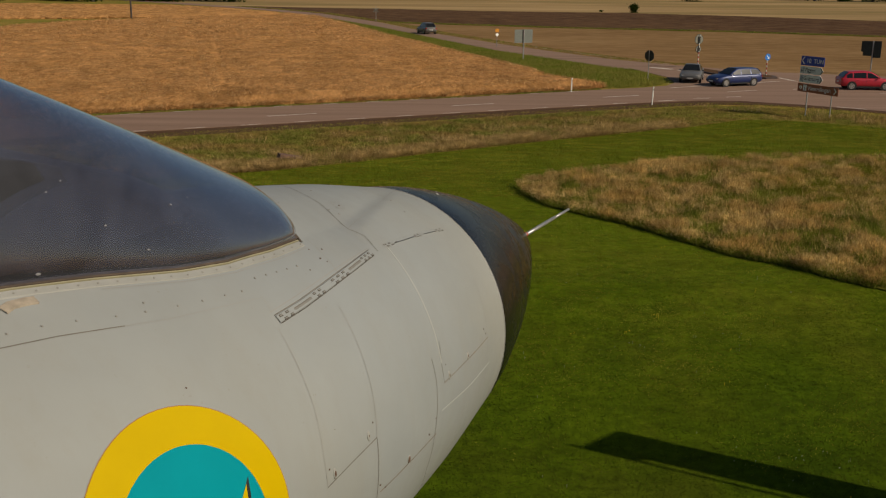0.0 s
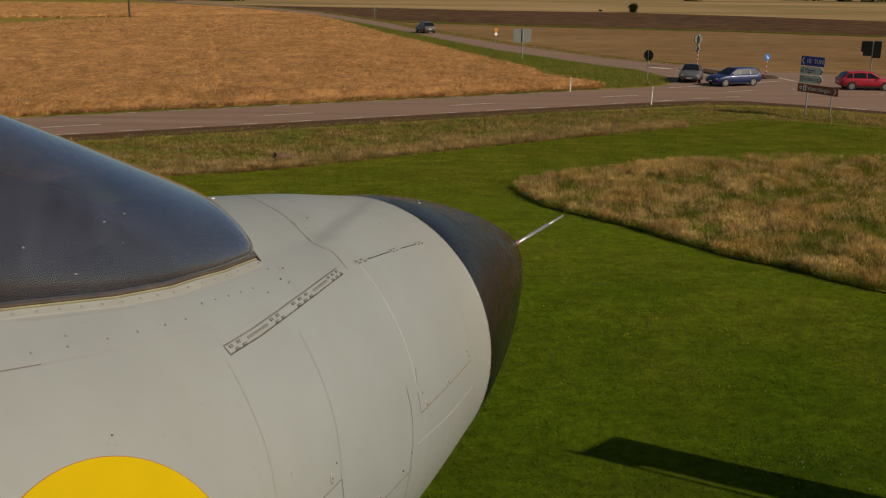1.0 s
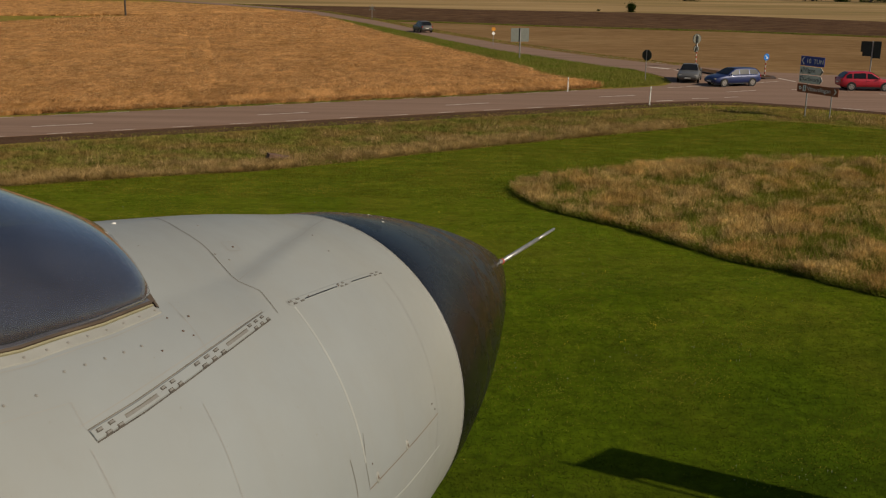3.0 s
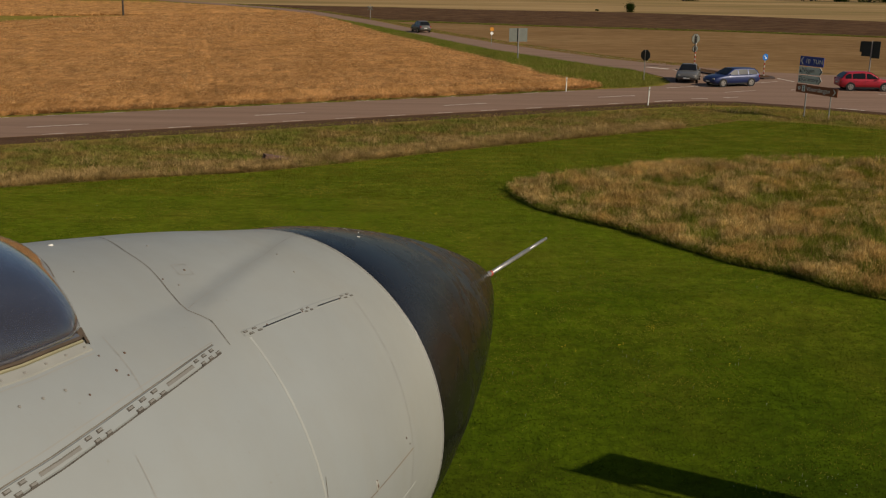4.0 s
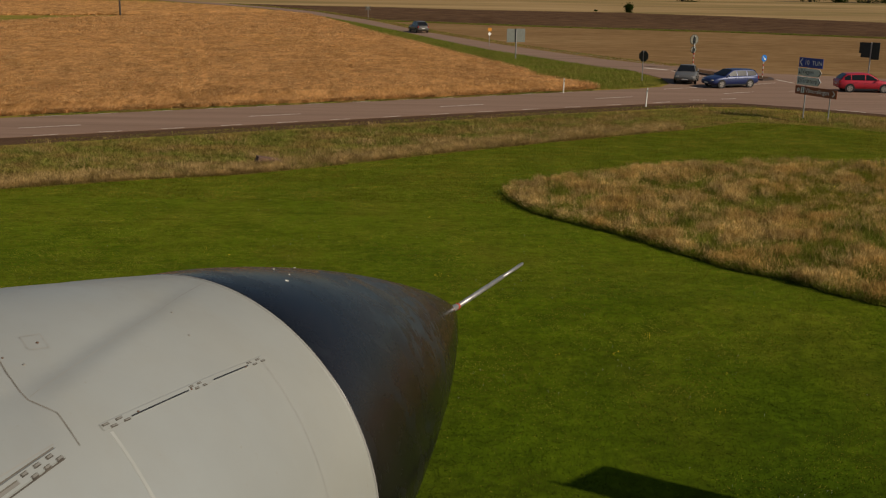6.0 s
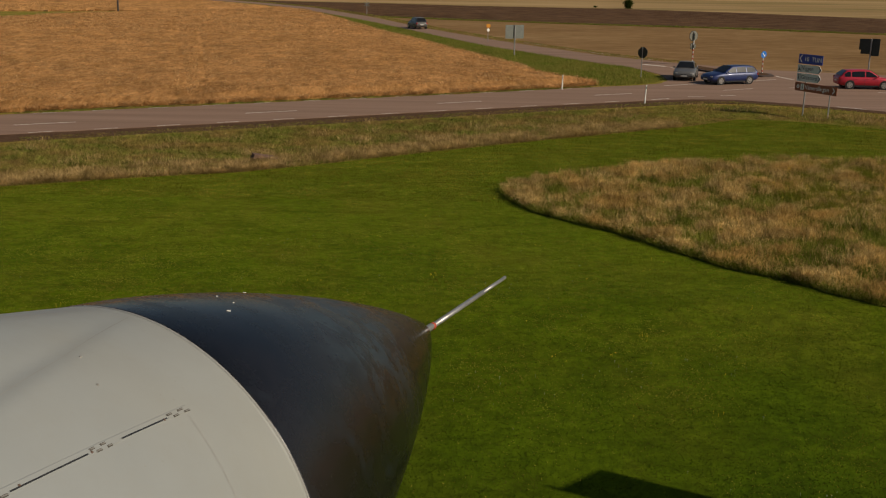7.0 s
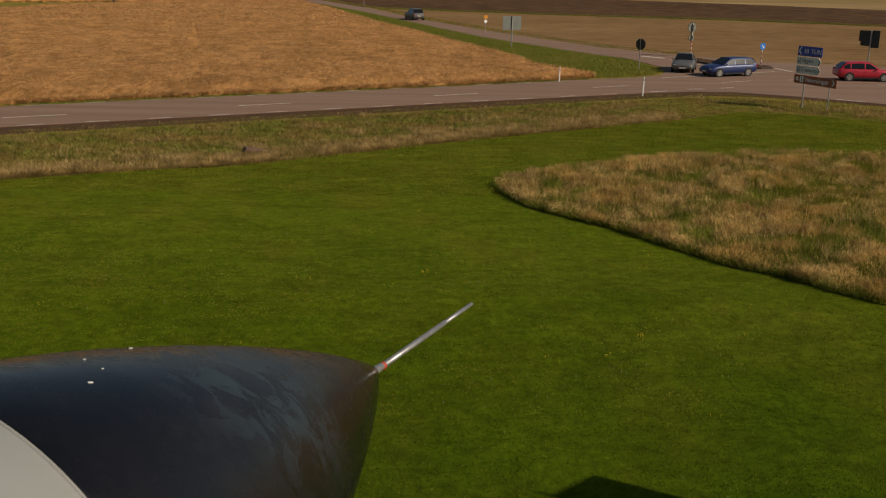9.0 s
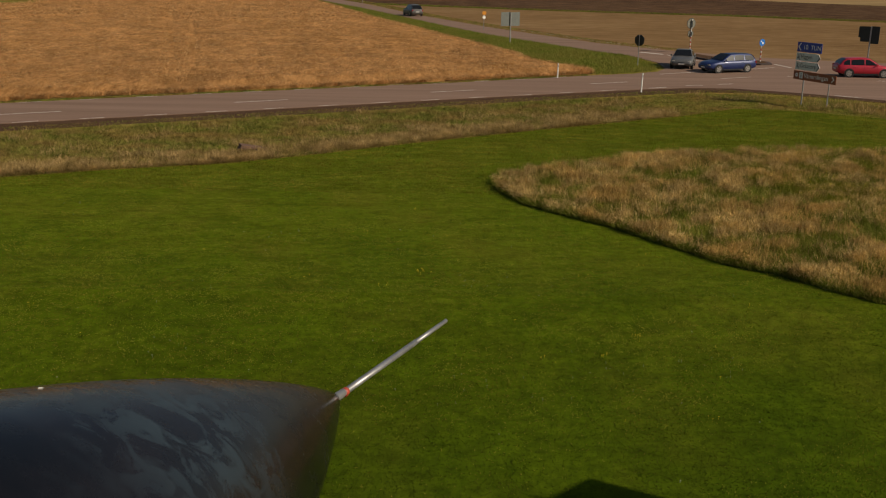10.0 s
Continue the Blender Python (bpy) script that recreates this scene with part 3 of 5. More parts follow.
for _ in range(30):
    _rf[1:-1] = (_rf[:-2] + 2 * _rf[1:-1] + _rf[2:]) / 4


def girth(s):
    """Radius and centre of the body at a station."""
    if s > -2.03:
        k = min(max((s + 2.03) / 2.03, 0), 1)
        return R0 * max(1 - k ** 1.309, 0) ** 0.858, W0 * (1 - k), C0 * (1 - k)
    return float(np.interp(s, _fine, _rf)), W0, C0 + CA * (-2.03 - s) * min(1, 3.0 / max(1e-6, -2.03 - s))


# a shallow valley runs from the windscreen's foot to the top of the nose cone: station, angle, depth, width of its outer slope
VALLEY_S = (-3.75, -3.41, -3.05, -2.99, -2.86, -2.70, -2.445, -2.129, -2.03)
VALLEY_T = (33.5, 31.5, 28.6, 28.2, 25.5, 22.3, 16.6, 7.0, 4.0)
VALLEY_D = (0.0, 0.015, 0.026, 0.018, 0.017, 0.015, 0.010, 0.003, 0.0)
VALLEY_W = (0.16, 0.17, 0.16, 0.065, 0.062, 0.060, 0.058, 0.055, 0.055)


def valley(s, th):
    if s < VALLEY_S[0] or s > VALLEY_S[-1]:
        return 0.0
    t, d, w = (float(np.interp(s, VALLEY_S, q)) for q in (VALLEY_T, VALLEY_D, VALLEY_W))
    u = radians(abs(th) - t) * 0.76
    k = max(0.0, 1 - u / w) if u > 0 else max(0.0, 1 + u / (radians(t) * 0.76 + 0.01)) ** 1.5
    return d * k


def skin(s, th, lift=0.0):
    """The place on the skin at a station and an angle from the top, positive to the right."""
    r, cy, cz = girth(s)
    r -= valley(s, (th + 180) % 360 - 180)
    a = radians(th)
    return (s, cy - (r + lift) * math.sin(a), cz + (r + lift) * math.cos(a))


plane = empty("aircraft", pose(*NOSE, 0, 0, HEADING), "grey-white jet aircraft with black nose cone, raised on a pylon", "aircraft")


def revolve(name, stations, material, n=128):
    verts, faces = [], []
    for s in stations:
        for i in range(n):
            verts.append(skin(s, i * 360 / n))
    for j in range(len(stations) - 1):
        for i in range(n):
            k = (i + 1) % n
            faces.append((j * n + i, (j + 1) * n + i, (j + 1) * n + k, j * n + k))
    for j in (0, len(stations) - 1):
        faces.append([j * n + i for i in range(n)])
    return link(name, verts, faces, material, plane, True)


revolve("fuselage", [-12 + 0.2 * i for i in range(40)] + [-4.0 + 0.03 * i for i in range(66)] + [-2.032], M_SKIN, 288)
part("tail_cone", rod(0.80, 1.3, (-12.0, W0, C0 + CA * 3.0), 64, 0.55, pose(0, 0, 0, 0, -90, 0)), M_SKIN, plane, "tapered tail end", True)
_k = [0, 0.004, 0.02] + [0.02 + 0.98 * (i / 60) for i in range(1, 60)]
radome = revolve("radome", [-2.026 + 2.02 * a for a in _k] + [-0.004, 0.0], M_RADOME)
radome["label"] = "weathered glossy black nose cone"


def ribbon(name, path, width, material, lift=0.0008, step=0.03, parent=None, height=0.0, label=""):
    """A narrow strip laid on the skin along (station, angle) points."""
    pts = []
    for (s1, t1), (s2, t2) in zip(path[:-1], path[1:]):
        length = math.hypot(s2 - s1, radians(t2 - t1) * 0.8)
        n = max(1, int(length / step))
        pts += [(s1 + (s2 - s1) * i / n, t1 + (t2 - t1) * i / n) for i in range(n)]
    pts.append(path[-1])
    verts, faces = [], []
    for i, (s, t) in enumerate(pts):
        a, b = pts[max(i - 1, 0)], pts[min(i + 1, len(pts) - 1)]
        r = max(girth(s)[0], 0.05)
        ds, dt = b[0] - a[0], radians(b[1] - a[1]) * r
        L = math.hypot(ds, dt) or 1
        ns, ntt = -dt / L, ds / L
        for k, up in ((-1, 0), (-0.8, 1), (0.8, 1), (1, 0)):
            verts.append(skin(s + ns * k * width / 2, t + math.degrees(ntt * k * width / 2 / r), lift + height * up if height else lift))
    for i in range(len(pts) - 1):
        for k in range(3):
            faces.append((4 * i + k, 4 * i + k + 1, 4 * i + k + 5, 4 * i + k + 4))
    return link(name, verts, faces, material, parent or plane, label=label)


def patch(name, corners, material, lift, parent):
    """A small four-cornered plate on the skin, with sides."""
    verts = [skin(s, t, lift) for s, t in corners] + [skin(s, t, -0.002) for s, t in corners]
    faces = [(0, 1, 2, 3), (0, 4, 5, 1), (1, 5, 6, 2), (2, 6, 7, 3), (3, 7, 4, 0)]
    return link(name, verts, faces, material, parent)


def arc(s, t0, t1, ds=0.0):
    return [(s + ds * i / 12, t0 + (t1 - t0) * i / 12) for i in range(13)]


# panel joints
ribbon("radome_joint", arc(-2.03, -180, 180), 0.008, M_SEAM_FAINT)
SEAMS = [
    # across the nose in front of the windscreen
    ([(-2.80, -60), (-2.81, -30), (-2.836, -6.7), (-2.94, 9.3), (-2.967, 17.4), (-3.003, 24.3), (-3.024, 31.0), (-3.007, 35.5), (-3.02, 41.6)], 0.0030, M_SEAM),
    ([(-3.35, 31.7), (-3.361, 35.8), (-3.373, 39.9), (-3.389, 43.7)], 0.0030, M_SEAM_FAINT),
    ([(-3.016, 30.6), (-2.864, 27.7), (-2.7, 24.5), (-2.445, 18.8), (-2.129, 9.4), (-2.04, 6.5)], 0.0022, M_SEAM_FAINT),
    # the large door under the hinge
    ([(-3.869, 51.0), (-3.877, 59.7), (-3.881, 68.8), (-3.897, 79.2), (-3.897, 86.9)], 0.0024, M_SEAM_FAINT),
    ([(-3.897, 86.9), (-3.74, 85.3), (-3.568, 83.8)], 0.0034, M_SEAM),
    ([(-3.515, 52.0), (-3.535, 68.7)], 0.0022, M_SEAM_FAINT),
    ([(-3.535, 68.7), (-3.548, 75.4), (-3.568, 83.8)], 0.0026, M_SEAM_FAINT),
    ([(-3.568, 83.8), (-3.564, 95.2), (-3.55, 110), (-3.55, 125)], 0.0034, M_SEAM),
    # the forward door
    ([(-3.04, 75.0), (-3.033, 81.5), (-3.039, 88.5), (-3.053, 97.9), (-3.052, 108.6), (-2.98, 119.5)], 0.0034, M_SEAM),
    ([(-2.93, 72.0), (-2.956, 78.5), (-2.952, 84.0)], 0.0026, M_SEAM),
    ([(-2.952, 84.0), (-2.678, 83.3), (-2.346, 82.5)], 0.0030, M_SEAM_BROWN),
    (arc(-2.285, 39, 82.5, -0.06), 0.0026, M_SEAM_FAINT),
    ([(-2.346, 82.5), (-2.374, 90.6), (-2.40, 104)], 0.0026, M_SEAM_FAINT),
    ([(-3.538, 98.7), (-3.302, 97.5), (-3.034, 97.2)], 0.0036, M_SEAM_BROWN),
    # beside and under the windscreen
    ([(-5.2, 33), (-4.76, 36.2), (-4.6, 37.4), (-4.40, 39.6)], 0.0032, M_SEAM),
    ([(-4.40, 39.6), (-4.24, 41.2), (-3.84, 43.5), (-3.85, 47.5)], 0.0020, M_SEAM_FAINT),
    ([(-3.86, 47.3), (-3.7, 46.0), (-3.5, 44.1), (-3.3, 42.0), (-3.07, 39.8)], 0.003, M_SEAM_FAINT),
]
for path, width, material in SEAMS:
    ribbon("panel_seam", path, width, material)
ribbon("raised_seam", arc(-2.925, 41.5, 78, -0.03), 0.011, M_RIB, 0.0, height=0.0013)
ribbon("raised_seam", [(-2.992, 91.5), (-2.685, 92.5), (-2.334, 92.4)], 0.005, M_RIB, 0.0, height=0.001)
ribbon("peeled_paint", [(-4.675, 29.2), (-4.64, 28.5), (-4.60, 28.6), (-4.565, 28.9)], 0.030, M_PEEL, 0.0, height=0.0042, label="peeled tan paint on the frame")

def hinge(path, width, height, clusters, slots, gaps):
    """A piano hinge: a raised plate; square pits in groups, a toothed lower edge and shallow slots, their shade painted
    on.
    """
    h = ribbon("hinge", path, width, M_SKIN, 0.0, height=height, label="painted steel hinge strip")
    (s1, t1), (s2, t2) = path[0], path[-1]
    r = girth((s1 + s2) / 2)[0]
    ds, dt = s2 - s1, radians(t2 - t1) * r
    L = math.hypot(ds, dt)
    ns, ntt = -dt / L, ds / L

    def at(f, k):
        i = f * (len(path) - 1)
        j = min(int(i), len(path) - 2)
        s = path[j][0] + (path[j + 1][0] - path[j][0]) * (i - j)
        t = path[j][1] + (path[j + 1][1] - path[j][1]) * (i - j)
        return (s + ns * k * width / 2, t + math.degrees(ntt * k * width / 2 / r))

    def cell(name, f0, f1, k0, k1, material, up):
        patch(name, [at(f0, k0), at(f1, k0), at(f1, k1), at(f0, k1)], material, up, h)

    for a, b, n in clusters:
        w = (b - a) / n
        for i in range(n):
            f0 = a + i * w
            for k0, sh in (PIT_ROWS):
                f1 = f0 + w * (0.1 + sh)
                # Flat dark plate: the shade inside the pit, put into the colour.
                cell("hinge_pit", f1, f1 + w * 0.48, k0 - 0.30, k0 + 0.28, M_HINGE_SHADE, height + 0.0006)
                cell("pit_floor", f1 + w * 0.10, f1 + w * 0.46, k0 - 0.20, k0 + 0.12, M_PITFLOOR, height + 0.0009)
    for a, b in slots:
        cell("hinge_slot", a, b, -0.15, 0.42, M_PITFLOOR, height + 0.0005)
        # Painted dark line for the shade at the slot's upper edge.
        ribbon("slot_edge", [at(a + (b - a) * i / 4, SLOT_EDGE) for i in range(5)], 0.0028, M_SEAM, height + 0.0009, parent=h)
    for a, b, k, wd, mt in gaps:
        n = max(2, int((b - a) * 12))
        ribbon("hinge_gap", [at(a + (b - a) * i / n, k) for i in range(n + 1)], wd, mt, 0.0008 if abs(k) > 1 else height + 0.001, parent=h)


PIT_ROWS, SLOT_EDGE = ((-0.30, 0.0), (0.72, 0.42)), -0.15
hinge([(-3.845, 49.3), (-3.69, 48.2), (-3.53, 46.6), (-3.30, 44.1), (-3.075, 41.4)], 0.029, 0.0035,
      [(0.015, 0.14, 2), (0.375, 0.49, 2), (0.565, 0.71, 3), (0.87, 0.995, 3)], [(0.165, 0.35), (0.73, 0.86)],
      [(0, 1, -1.12, 0.003, M_SEAM), (0, 1, 1.10, 0.0032, M_HINGE_SHADE)])
hinge([(-2.94, 40.3), (-2.27, 38.7)], 0.019, 0.0012, [(0.0, 0.13, 2), (0.47, 0.57, 2), (0.87, 1.0, 2)], [],
      [(0.14, 0.46, 0.72 * 0.6, 0.0035, M_BLACK), (0.62, 0.87, 0.72 * 0.6, 0.0035, M_BLACK)])

# ---- windscreen ----
RIM_S = [-6.5, -5.2, -4.6, -4.36, -4.2, -4.05, -3.85, -3.6, -3.41, -3.37, -3.32, -3.26, -3.18]
RIM_T = [16.0, 19.0, 24.4, 27.2, 29.3, 31.2, 32.5, 32.2, 31.0, 26.5, 19.0, 12.5, 0.0]


def rim(s):
    return float(np.interp(s, RIM_S, RIM_T))


_gs = [-5.6 + 0.06 * i for i in range(37)] + [-3.40, -3.38, -3.36, -3.34, -3.31, -3.28, -3.25, -3.22, -3.195, -3.181]


def glass_point(s, a, lift=0.0):
    """The place on the windscreen at a station and an angle across it: leaning sides under a rounded top."""
    r, cy, cz = girth(s)
    th = radians(rim(s))
    lb, ub = r * math.sin(th), cz + r * math.cos(th)
    x = -3.18 - s
    h = 1.02 * max(0.923 + 0.48 * x - 0.03 * x * x - ub, 0.0)
    up = 0.5 * math.sin(a) + 0.5 * (1 - math.cos(a) ** 2)
    return (s, cy + (lb + lift) * math.cos(a), ub + (h + lift) * up + 0.004 + lift * 0.5)


def dome():
    verts, faces, n = [], [], 48
    for s in _gs:
        verts += [glass_point(s, math.pi * i / n) for i in range(n + 1)]
    for j in range(len(_gs) - 1):
        for i in range(n):
            faces.append((j * (n + 1) + i, (j + 1) * (n + 1) + i, (j + 1) * (n + 1) + i + 1, j * (n + 1) + i + 1))
    return verts, faces


v, f = dome()
windscreen = link("windscreen", v, [q[::-1] for q in f], M_GLASS, plane, True, "smoked wrap-around acrylic windscreen")
sol = windscreen.modifiers.new("thickness", "SOLIDIFY")
sol.thickness, sol.offset = 0.012, -1
back = [glass_point(-5.6, math.pi * i / 24) for i in range(25)]
link("cockpit_bulkhead", back, [tuple(range(25))], M_DARK, plane, label="matt black panel behind the windscreen")
# dark cockpit coaming under the glass
verts, faces = [], []
for s in _gs:
    t = rim(s) * 0.97
    for i in range(25):
        verts.append(skin(s, -t + 2 * t * i / 24, 0.006))
for j in range(len(_gs) - 1):
    for i in range(24):
        faces.append((j * 25 + i, j * 25 + i + 1, j * 25 + 26 + i, j * 25 + 25 + i))
link("cockpit_coaming", verts, faces, M_DARK, plane, True, "matt black cockpit coaming")
# instrument hood: a rounded cover that falls towards the nose
HOOD = ((-5.3, 1.40, 0.34), (-4.9, 1.345, 0.33), (-4.44, 1.255, 0.31), (-4.25, 1.205, 0.30), (-3.97, 1.115, 0.27), (-3.80, 1.035, 0.24), (-3.66, 0.955, 0.20))
verts, faces = [], []
for s, z, w in HOOD:
    for y, dz in ((-1.0, -0.50), (-1.0, -0.06), (-0.93, -0.02), (-0.75, 0.0), (0.0, 0.015), (0.75, 0.0), (0.93, -0.02), (1.0, -0.06), (1.0, -0.50)):
        verts.append((s, W0 + y * w, max(z + dz, 0.84)))
for a in range(len(HOOD) - 1):
    for b in range(8):
        faces.append((9 * a + b, 9 * a + b + 1, 9 * a + b + 10, 9 * a + b + 9))
faces += [tuple(range(9))[::-1], tuple(range(9 * len(HOOD) - 9, 9 * len(HOOD)))]
link("instrument_hood", verts, faces, M_HOOD, plane, True, label="matt dark instrument hood")
_rimpath = [(s, rim(s)) for s in (-5.6, -5.2, -4.9, -4.6, -4.36, -4.2, -4.05, -3.95, -3.85, -3.72, -3.6, -3.5, -3.41)]
_front = [(-3.41, 31.0), (-3.37, 26.5), (-3.32, 19.0), (-3.26, 12.5), (-3.215, 6), (-3.18, 0.0), (-3.215, -6), (-3.26, -12.5), (-3.32, -19.0), (-3.37, -26.5), (-3.41, -31.0)]
for side in (1, -1):
    p = [(s, t * side) for s, t in _rimpath]
    ribbon("sealant_bead", [(s, t - 0.6 * side) for s, t in p], 0.012, M_BEAD, 0.0, height=0.007, label="blue-grey sealant bead")
    ribbon("windscreen_seal", p, 0.009, M_SEAL, 0.0, height=0.007, label="cracked brown rubber seal")
    ribbon("frame_lip", [(s, t + 0.55 * side) for s, t in p], 0.006, M_LIP, 0.0, height=0.005, label="yellowed cream lip")
    ribbon("windscreen_frame", [(s, t + 1.75 * side) for s, t in p], 0.030, M_FRAME, 0.0, height=0.003, label="cream riveted frame strip")
    ribbon("panel_seam", [(s, t + 3.4 * side) for s, t in p[4:]], 0.003, M_SEAM_FAINT)
ribbon("windscreen_seal", _front, 0.014, M_SEAL, 0.0, height=0.007, label="cracked brown rubber seal")
ribbon("sealant_smear", [(-3.385, 29.0), (-3.405, 32.4)], 0.009, M_SEAL, 0.0, height=0.005, label="dark torn sealant")

# specks of dried dirt on the windscreen
for s, t, k in ((-4.15, 168, 0.8), (-4.0, 148, 0.6), (-3.91, 144, 0.55), (-4.42, 148, 0.5), (-4.27, 158, 0.6), (-4.51, 176, 1.2), (-3.97, 156, 0.4), (-4.36, 144, 0.4)):
    o = [glass_point(s + k * 0.007 * math.cos(q) * (1 + 0.4 * math.sin(3 * q + s * 9)), radians(t + k * 0.6 * math.sin(q)), 0.003) for q in (0, 1.05, 2.09, 3.14, 4.19, 5.24)]
    c = glass_point(s, radians(t), 0.0045)
    link("dirt_speck", o + [c], [(i, (i + 1) % 6, 6) for i in range(6)], M_SPECK, plane, label="dried pale speck")

# rivets and fasteners
_dome = bmesh.new()
bmesh.ops.create_uvsphere(_dome, u_segments=8, v_segments=4, radius=0.006)
bmesh.ops.scale(_dome, vec=(1, 1, 0.45), verts=_dome.verts)
_rivet = bpy.data.meshes.new("rivet")
_dome.to_mesh(_rivet)
_dome.free()
_rivet.materials.append(M_RIVET)
_rusty = _rivet.copy()
_rusty.materials.clear()
_rusty.materials.append(M_RUST)


def rivet(s, t, mesh=_rivet, size=1.0, name="rivet", lift=0.001):
    ob = new(name, mesh)
    ob.parent = plane
    size *= 0.66
    ob.matrix_basis = Matrix.Translation(skin(s, t, lift)) @ pose(0, 0, 0, t, 0, 0) @ Matrix.Diagonal((size, size, size, 1))
    return ob


_s = -4.85
while _s < -3.42:
    rivet(_s, rim(_s) + 1.9, lift=0.0035)
    _s += 0.062
for s, t in [(-4.72, 34), (-4.62, 34.6), (-4.52, 35.6), (-4.40, 37.2), (-4.30, 38.2), (-4.18, 39.2), (-4.08, 39.8), (-3.98, 40.3), (-3.90, 40.6), (-3.80, 38.6), (-3.74, 38.7), (-3.68, 38.8), (-3.62, 38.9), (-3.56, 38.9),
             (-4.28, 36.2), (-2.83, 8), (-2.95, 24), (-2.4, 20), (-2.45, 28)]:
    rivet(s, t)
FASTENERS = [(-4.35, 54.5, 1.0), (-3.343, 36.2, 1.2), (-3.406, 38.8, 1.3), (-3.411, 35.2, 0.9), (-3.389, 40.3, 0.9), (-3.517, 41.0, 1.0), (-2.978, 21.5, 1.0), (-3.203, 14.7, 0.7), (-3.583, 79.8, 1.0), (-3.878, 83.3, 1.1),
             (-3.122, 95.0, 1.4), (-3.055, 92.0, 1.0), (-2.657, 81.1, 1.3), (-2.893, 82.0, 1.2), (-2.916, 79.3, 0.9), (-2.391, 78.5, 1.1), (-2.37, 80.6, 1.0), (-3.546, 96.6, 1.2), (-3.503, 98.5, 1.4), (-3.81, 75.9, 0.6),
             (-2.82, 40.1, 1.3), (-2.62, 39.8, 1.3), (-2.37, 39.3, 1.3)]
for s, t, z in FASTENERS:
    rivet(s, t, _rusty, z * 0.75, "fastener")


def oval(name, s, t, material, a, b, height, label=""):
    """An oval boss on the skin, longer round the body than along it."""
    bm = bmesh.new()
    bmesh.ops.create_uvsphere(bm, u_segments=16, v_segments=8, radius=1.0)
    bmesh.ops.scale(bm, vec=(a, b, height), verts=bm.verts)
    bmesh.ops.transform(bm, matrix=Matrix.Translation(skin(s, t)) @ pose(0, 0, 0, t, 0, 0), verts=bm.verts)
    return part(name, bm, material, plane, label, True)


for s, t, worn in ((-3.621, 82.15, 0.35), (-3.849, 85.0, 0.7), (-3.317, 96.5, 0.9), (-2.657, 82.2, 0.5), (-2.893, 83.0, 0.5)):
    oval("latch", s, t, M_FRAME, 0.010, 0.019, 0.004, "small oval cream latch")
    oval("latch_centre", s, t, M_RUST, 0.010 * worn, 0.019 * worn, 0.0052, "rusty worn middle of the latch")
for s, t in ((-3.20, 3.0), (-3.27, 8.0), (-3.09, 1.0)):
    oval("vent_cap", s, t, M_POSTWHITE, 0.009, 0.006, 0.004, "small white cap on the nose")
CAP = ([(-2.88, 17.4), (-2.826, 17.7)], [(-2.826, 17.7), (-2.846, 21.5)], [(-2.846, 21.5), (-2.90, 21.0)], [(-2.90, 21.0), (-2.88, 17.4)])
for q in CAP:
    ribbon("filler_cap_edge", q, 0.003, M_SEAM_FAINT)
rivet(-2.86, 19.8, _rusty, 1.0, "fastener")

# bird droppings and chips on the nose cone
for s, t, k in [(-1.72, 14.4, 0.5), (-1.60, 2.0, 0.25), (-1.35, -6.0, 0.4), (-1.62, 9.5, 0.2)]:
    ribbon("dropping", [(s - 0.012 * k, t - 0.6 * k), (s, t), (s + 0.013 * k, t + 0.3 * k)], 0.011 * k, M_POSTWHITE, 0.0, height=0.002, label="white bird dropping")

# ---- pitot tube ----
_fx = pose(0, 0, 0, 0, 90, 0)
part("pitot_tube", rod(0.013, 0.60, (0.02, -0.002, 0), 16, 0.012, _fx), M_STEEL, plane, "bare steel pitot tube", True)
part("pitot_tip", rod(0.0105, 0.30, (0.62, -0.002, 0), 16, 0.009, _fx), M_STEEL, plane, "slimmer steel pitot tip", True)
part("pitot_collar", rod(0.018, 0.022, (0.03, -0.002, 0), 16, 0.016, _fx), M_RED, plane, "red pitot collar", True)
part("pitot_root", rod(0.022, 0.14, (-0.11, -0.003, 0.003), 16, 0.015, _fx), M_STEEL, plane, "", True)

# ---- roundel on the right side ----
RC_S, RC_A = -4.515, 1.237     # its centre: station, and arc from the top in metres


def roundel_point(x, y, lift):
    s = RC_S + x
    return skin(s, math.degrees((RC_A + y) / girth(s)[0]), lift)


def disc(name, r0, r1, material, lift, label, cx=0.0, cy=0.0):
    verts, faces, n, m = [], [], 72, 8
    for j in range(m + 1):
        r = r0 + (r1 - r0) * j / m
        for i in range(n):
            a = 2 * math.pi * i / n
            verts.append(roundel_point(cx + r * math.cos(a), cy + r * math.sin(a), lift))
    for j in range(m):
        for i in range(n):
            k = (i + 1) % n
            faces.append((j * n + i, j * n + k, (j + 1) * n + k, (j + 1) * n + i))
    return link(name, verts, faces, material, plane, True, label)


disc("roundel_ring", 0.303, 0.408, M_YELLOW, 0.0016, "yellow painted ring of the roundel")
disc("roundel_disc", 0.0, 0.304, M_TEAL, 0.0012, "teal blue painted disc of the roundel")
disc("roundel_edge", 0.4075, 0.4100, M_EDGE, 0.0013, "")


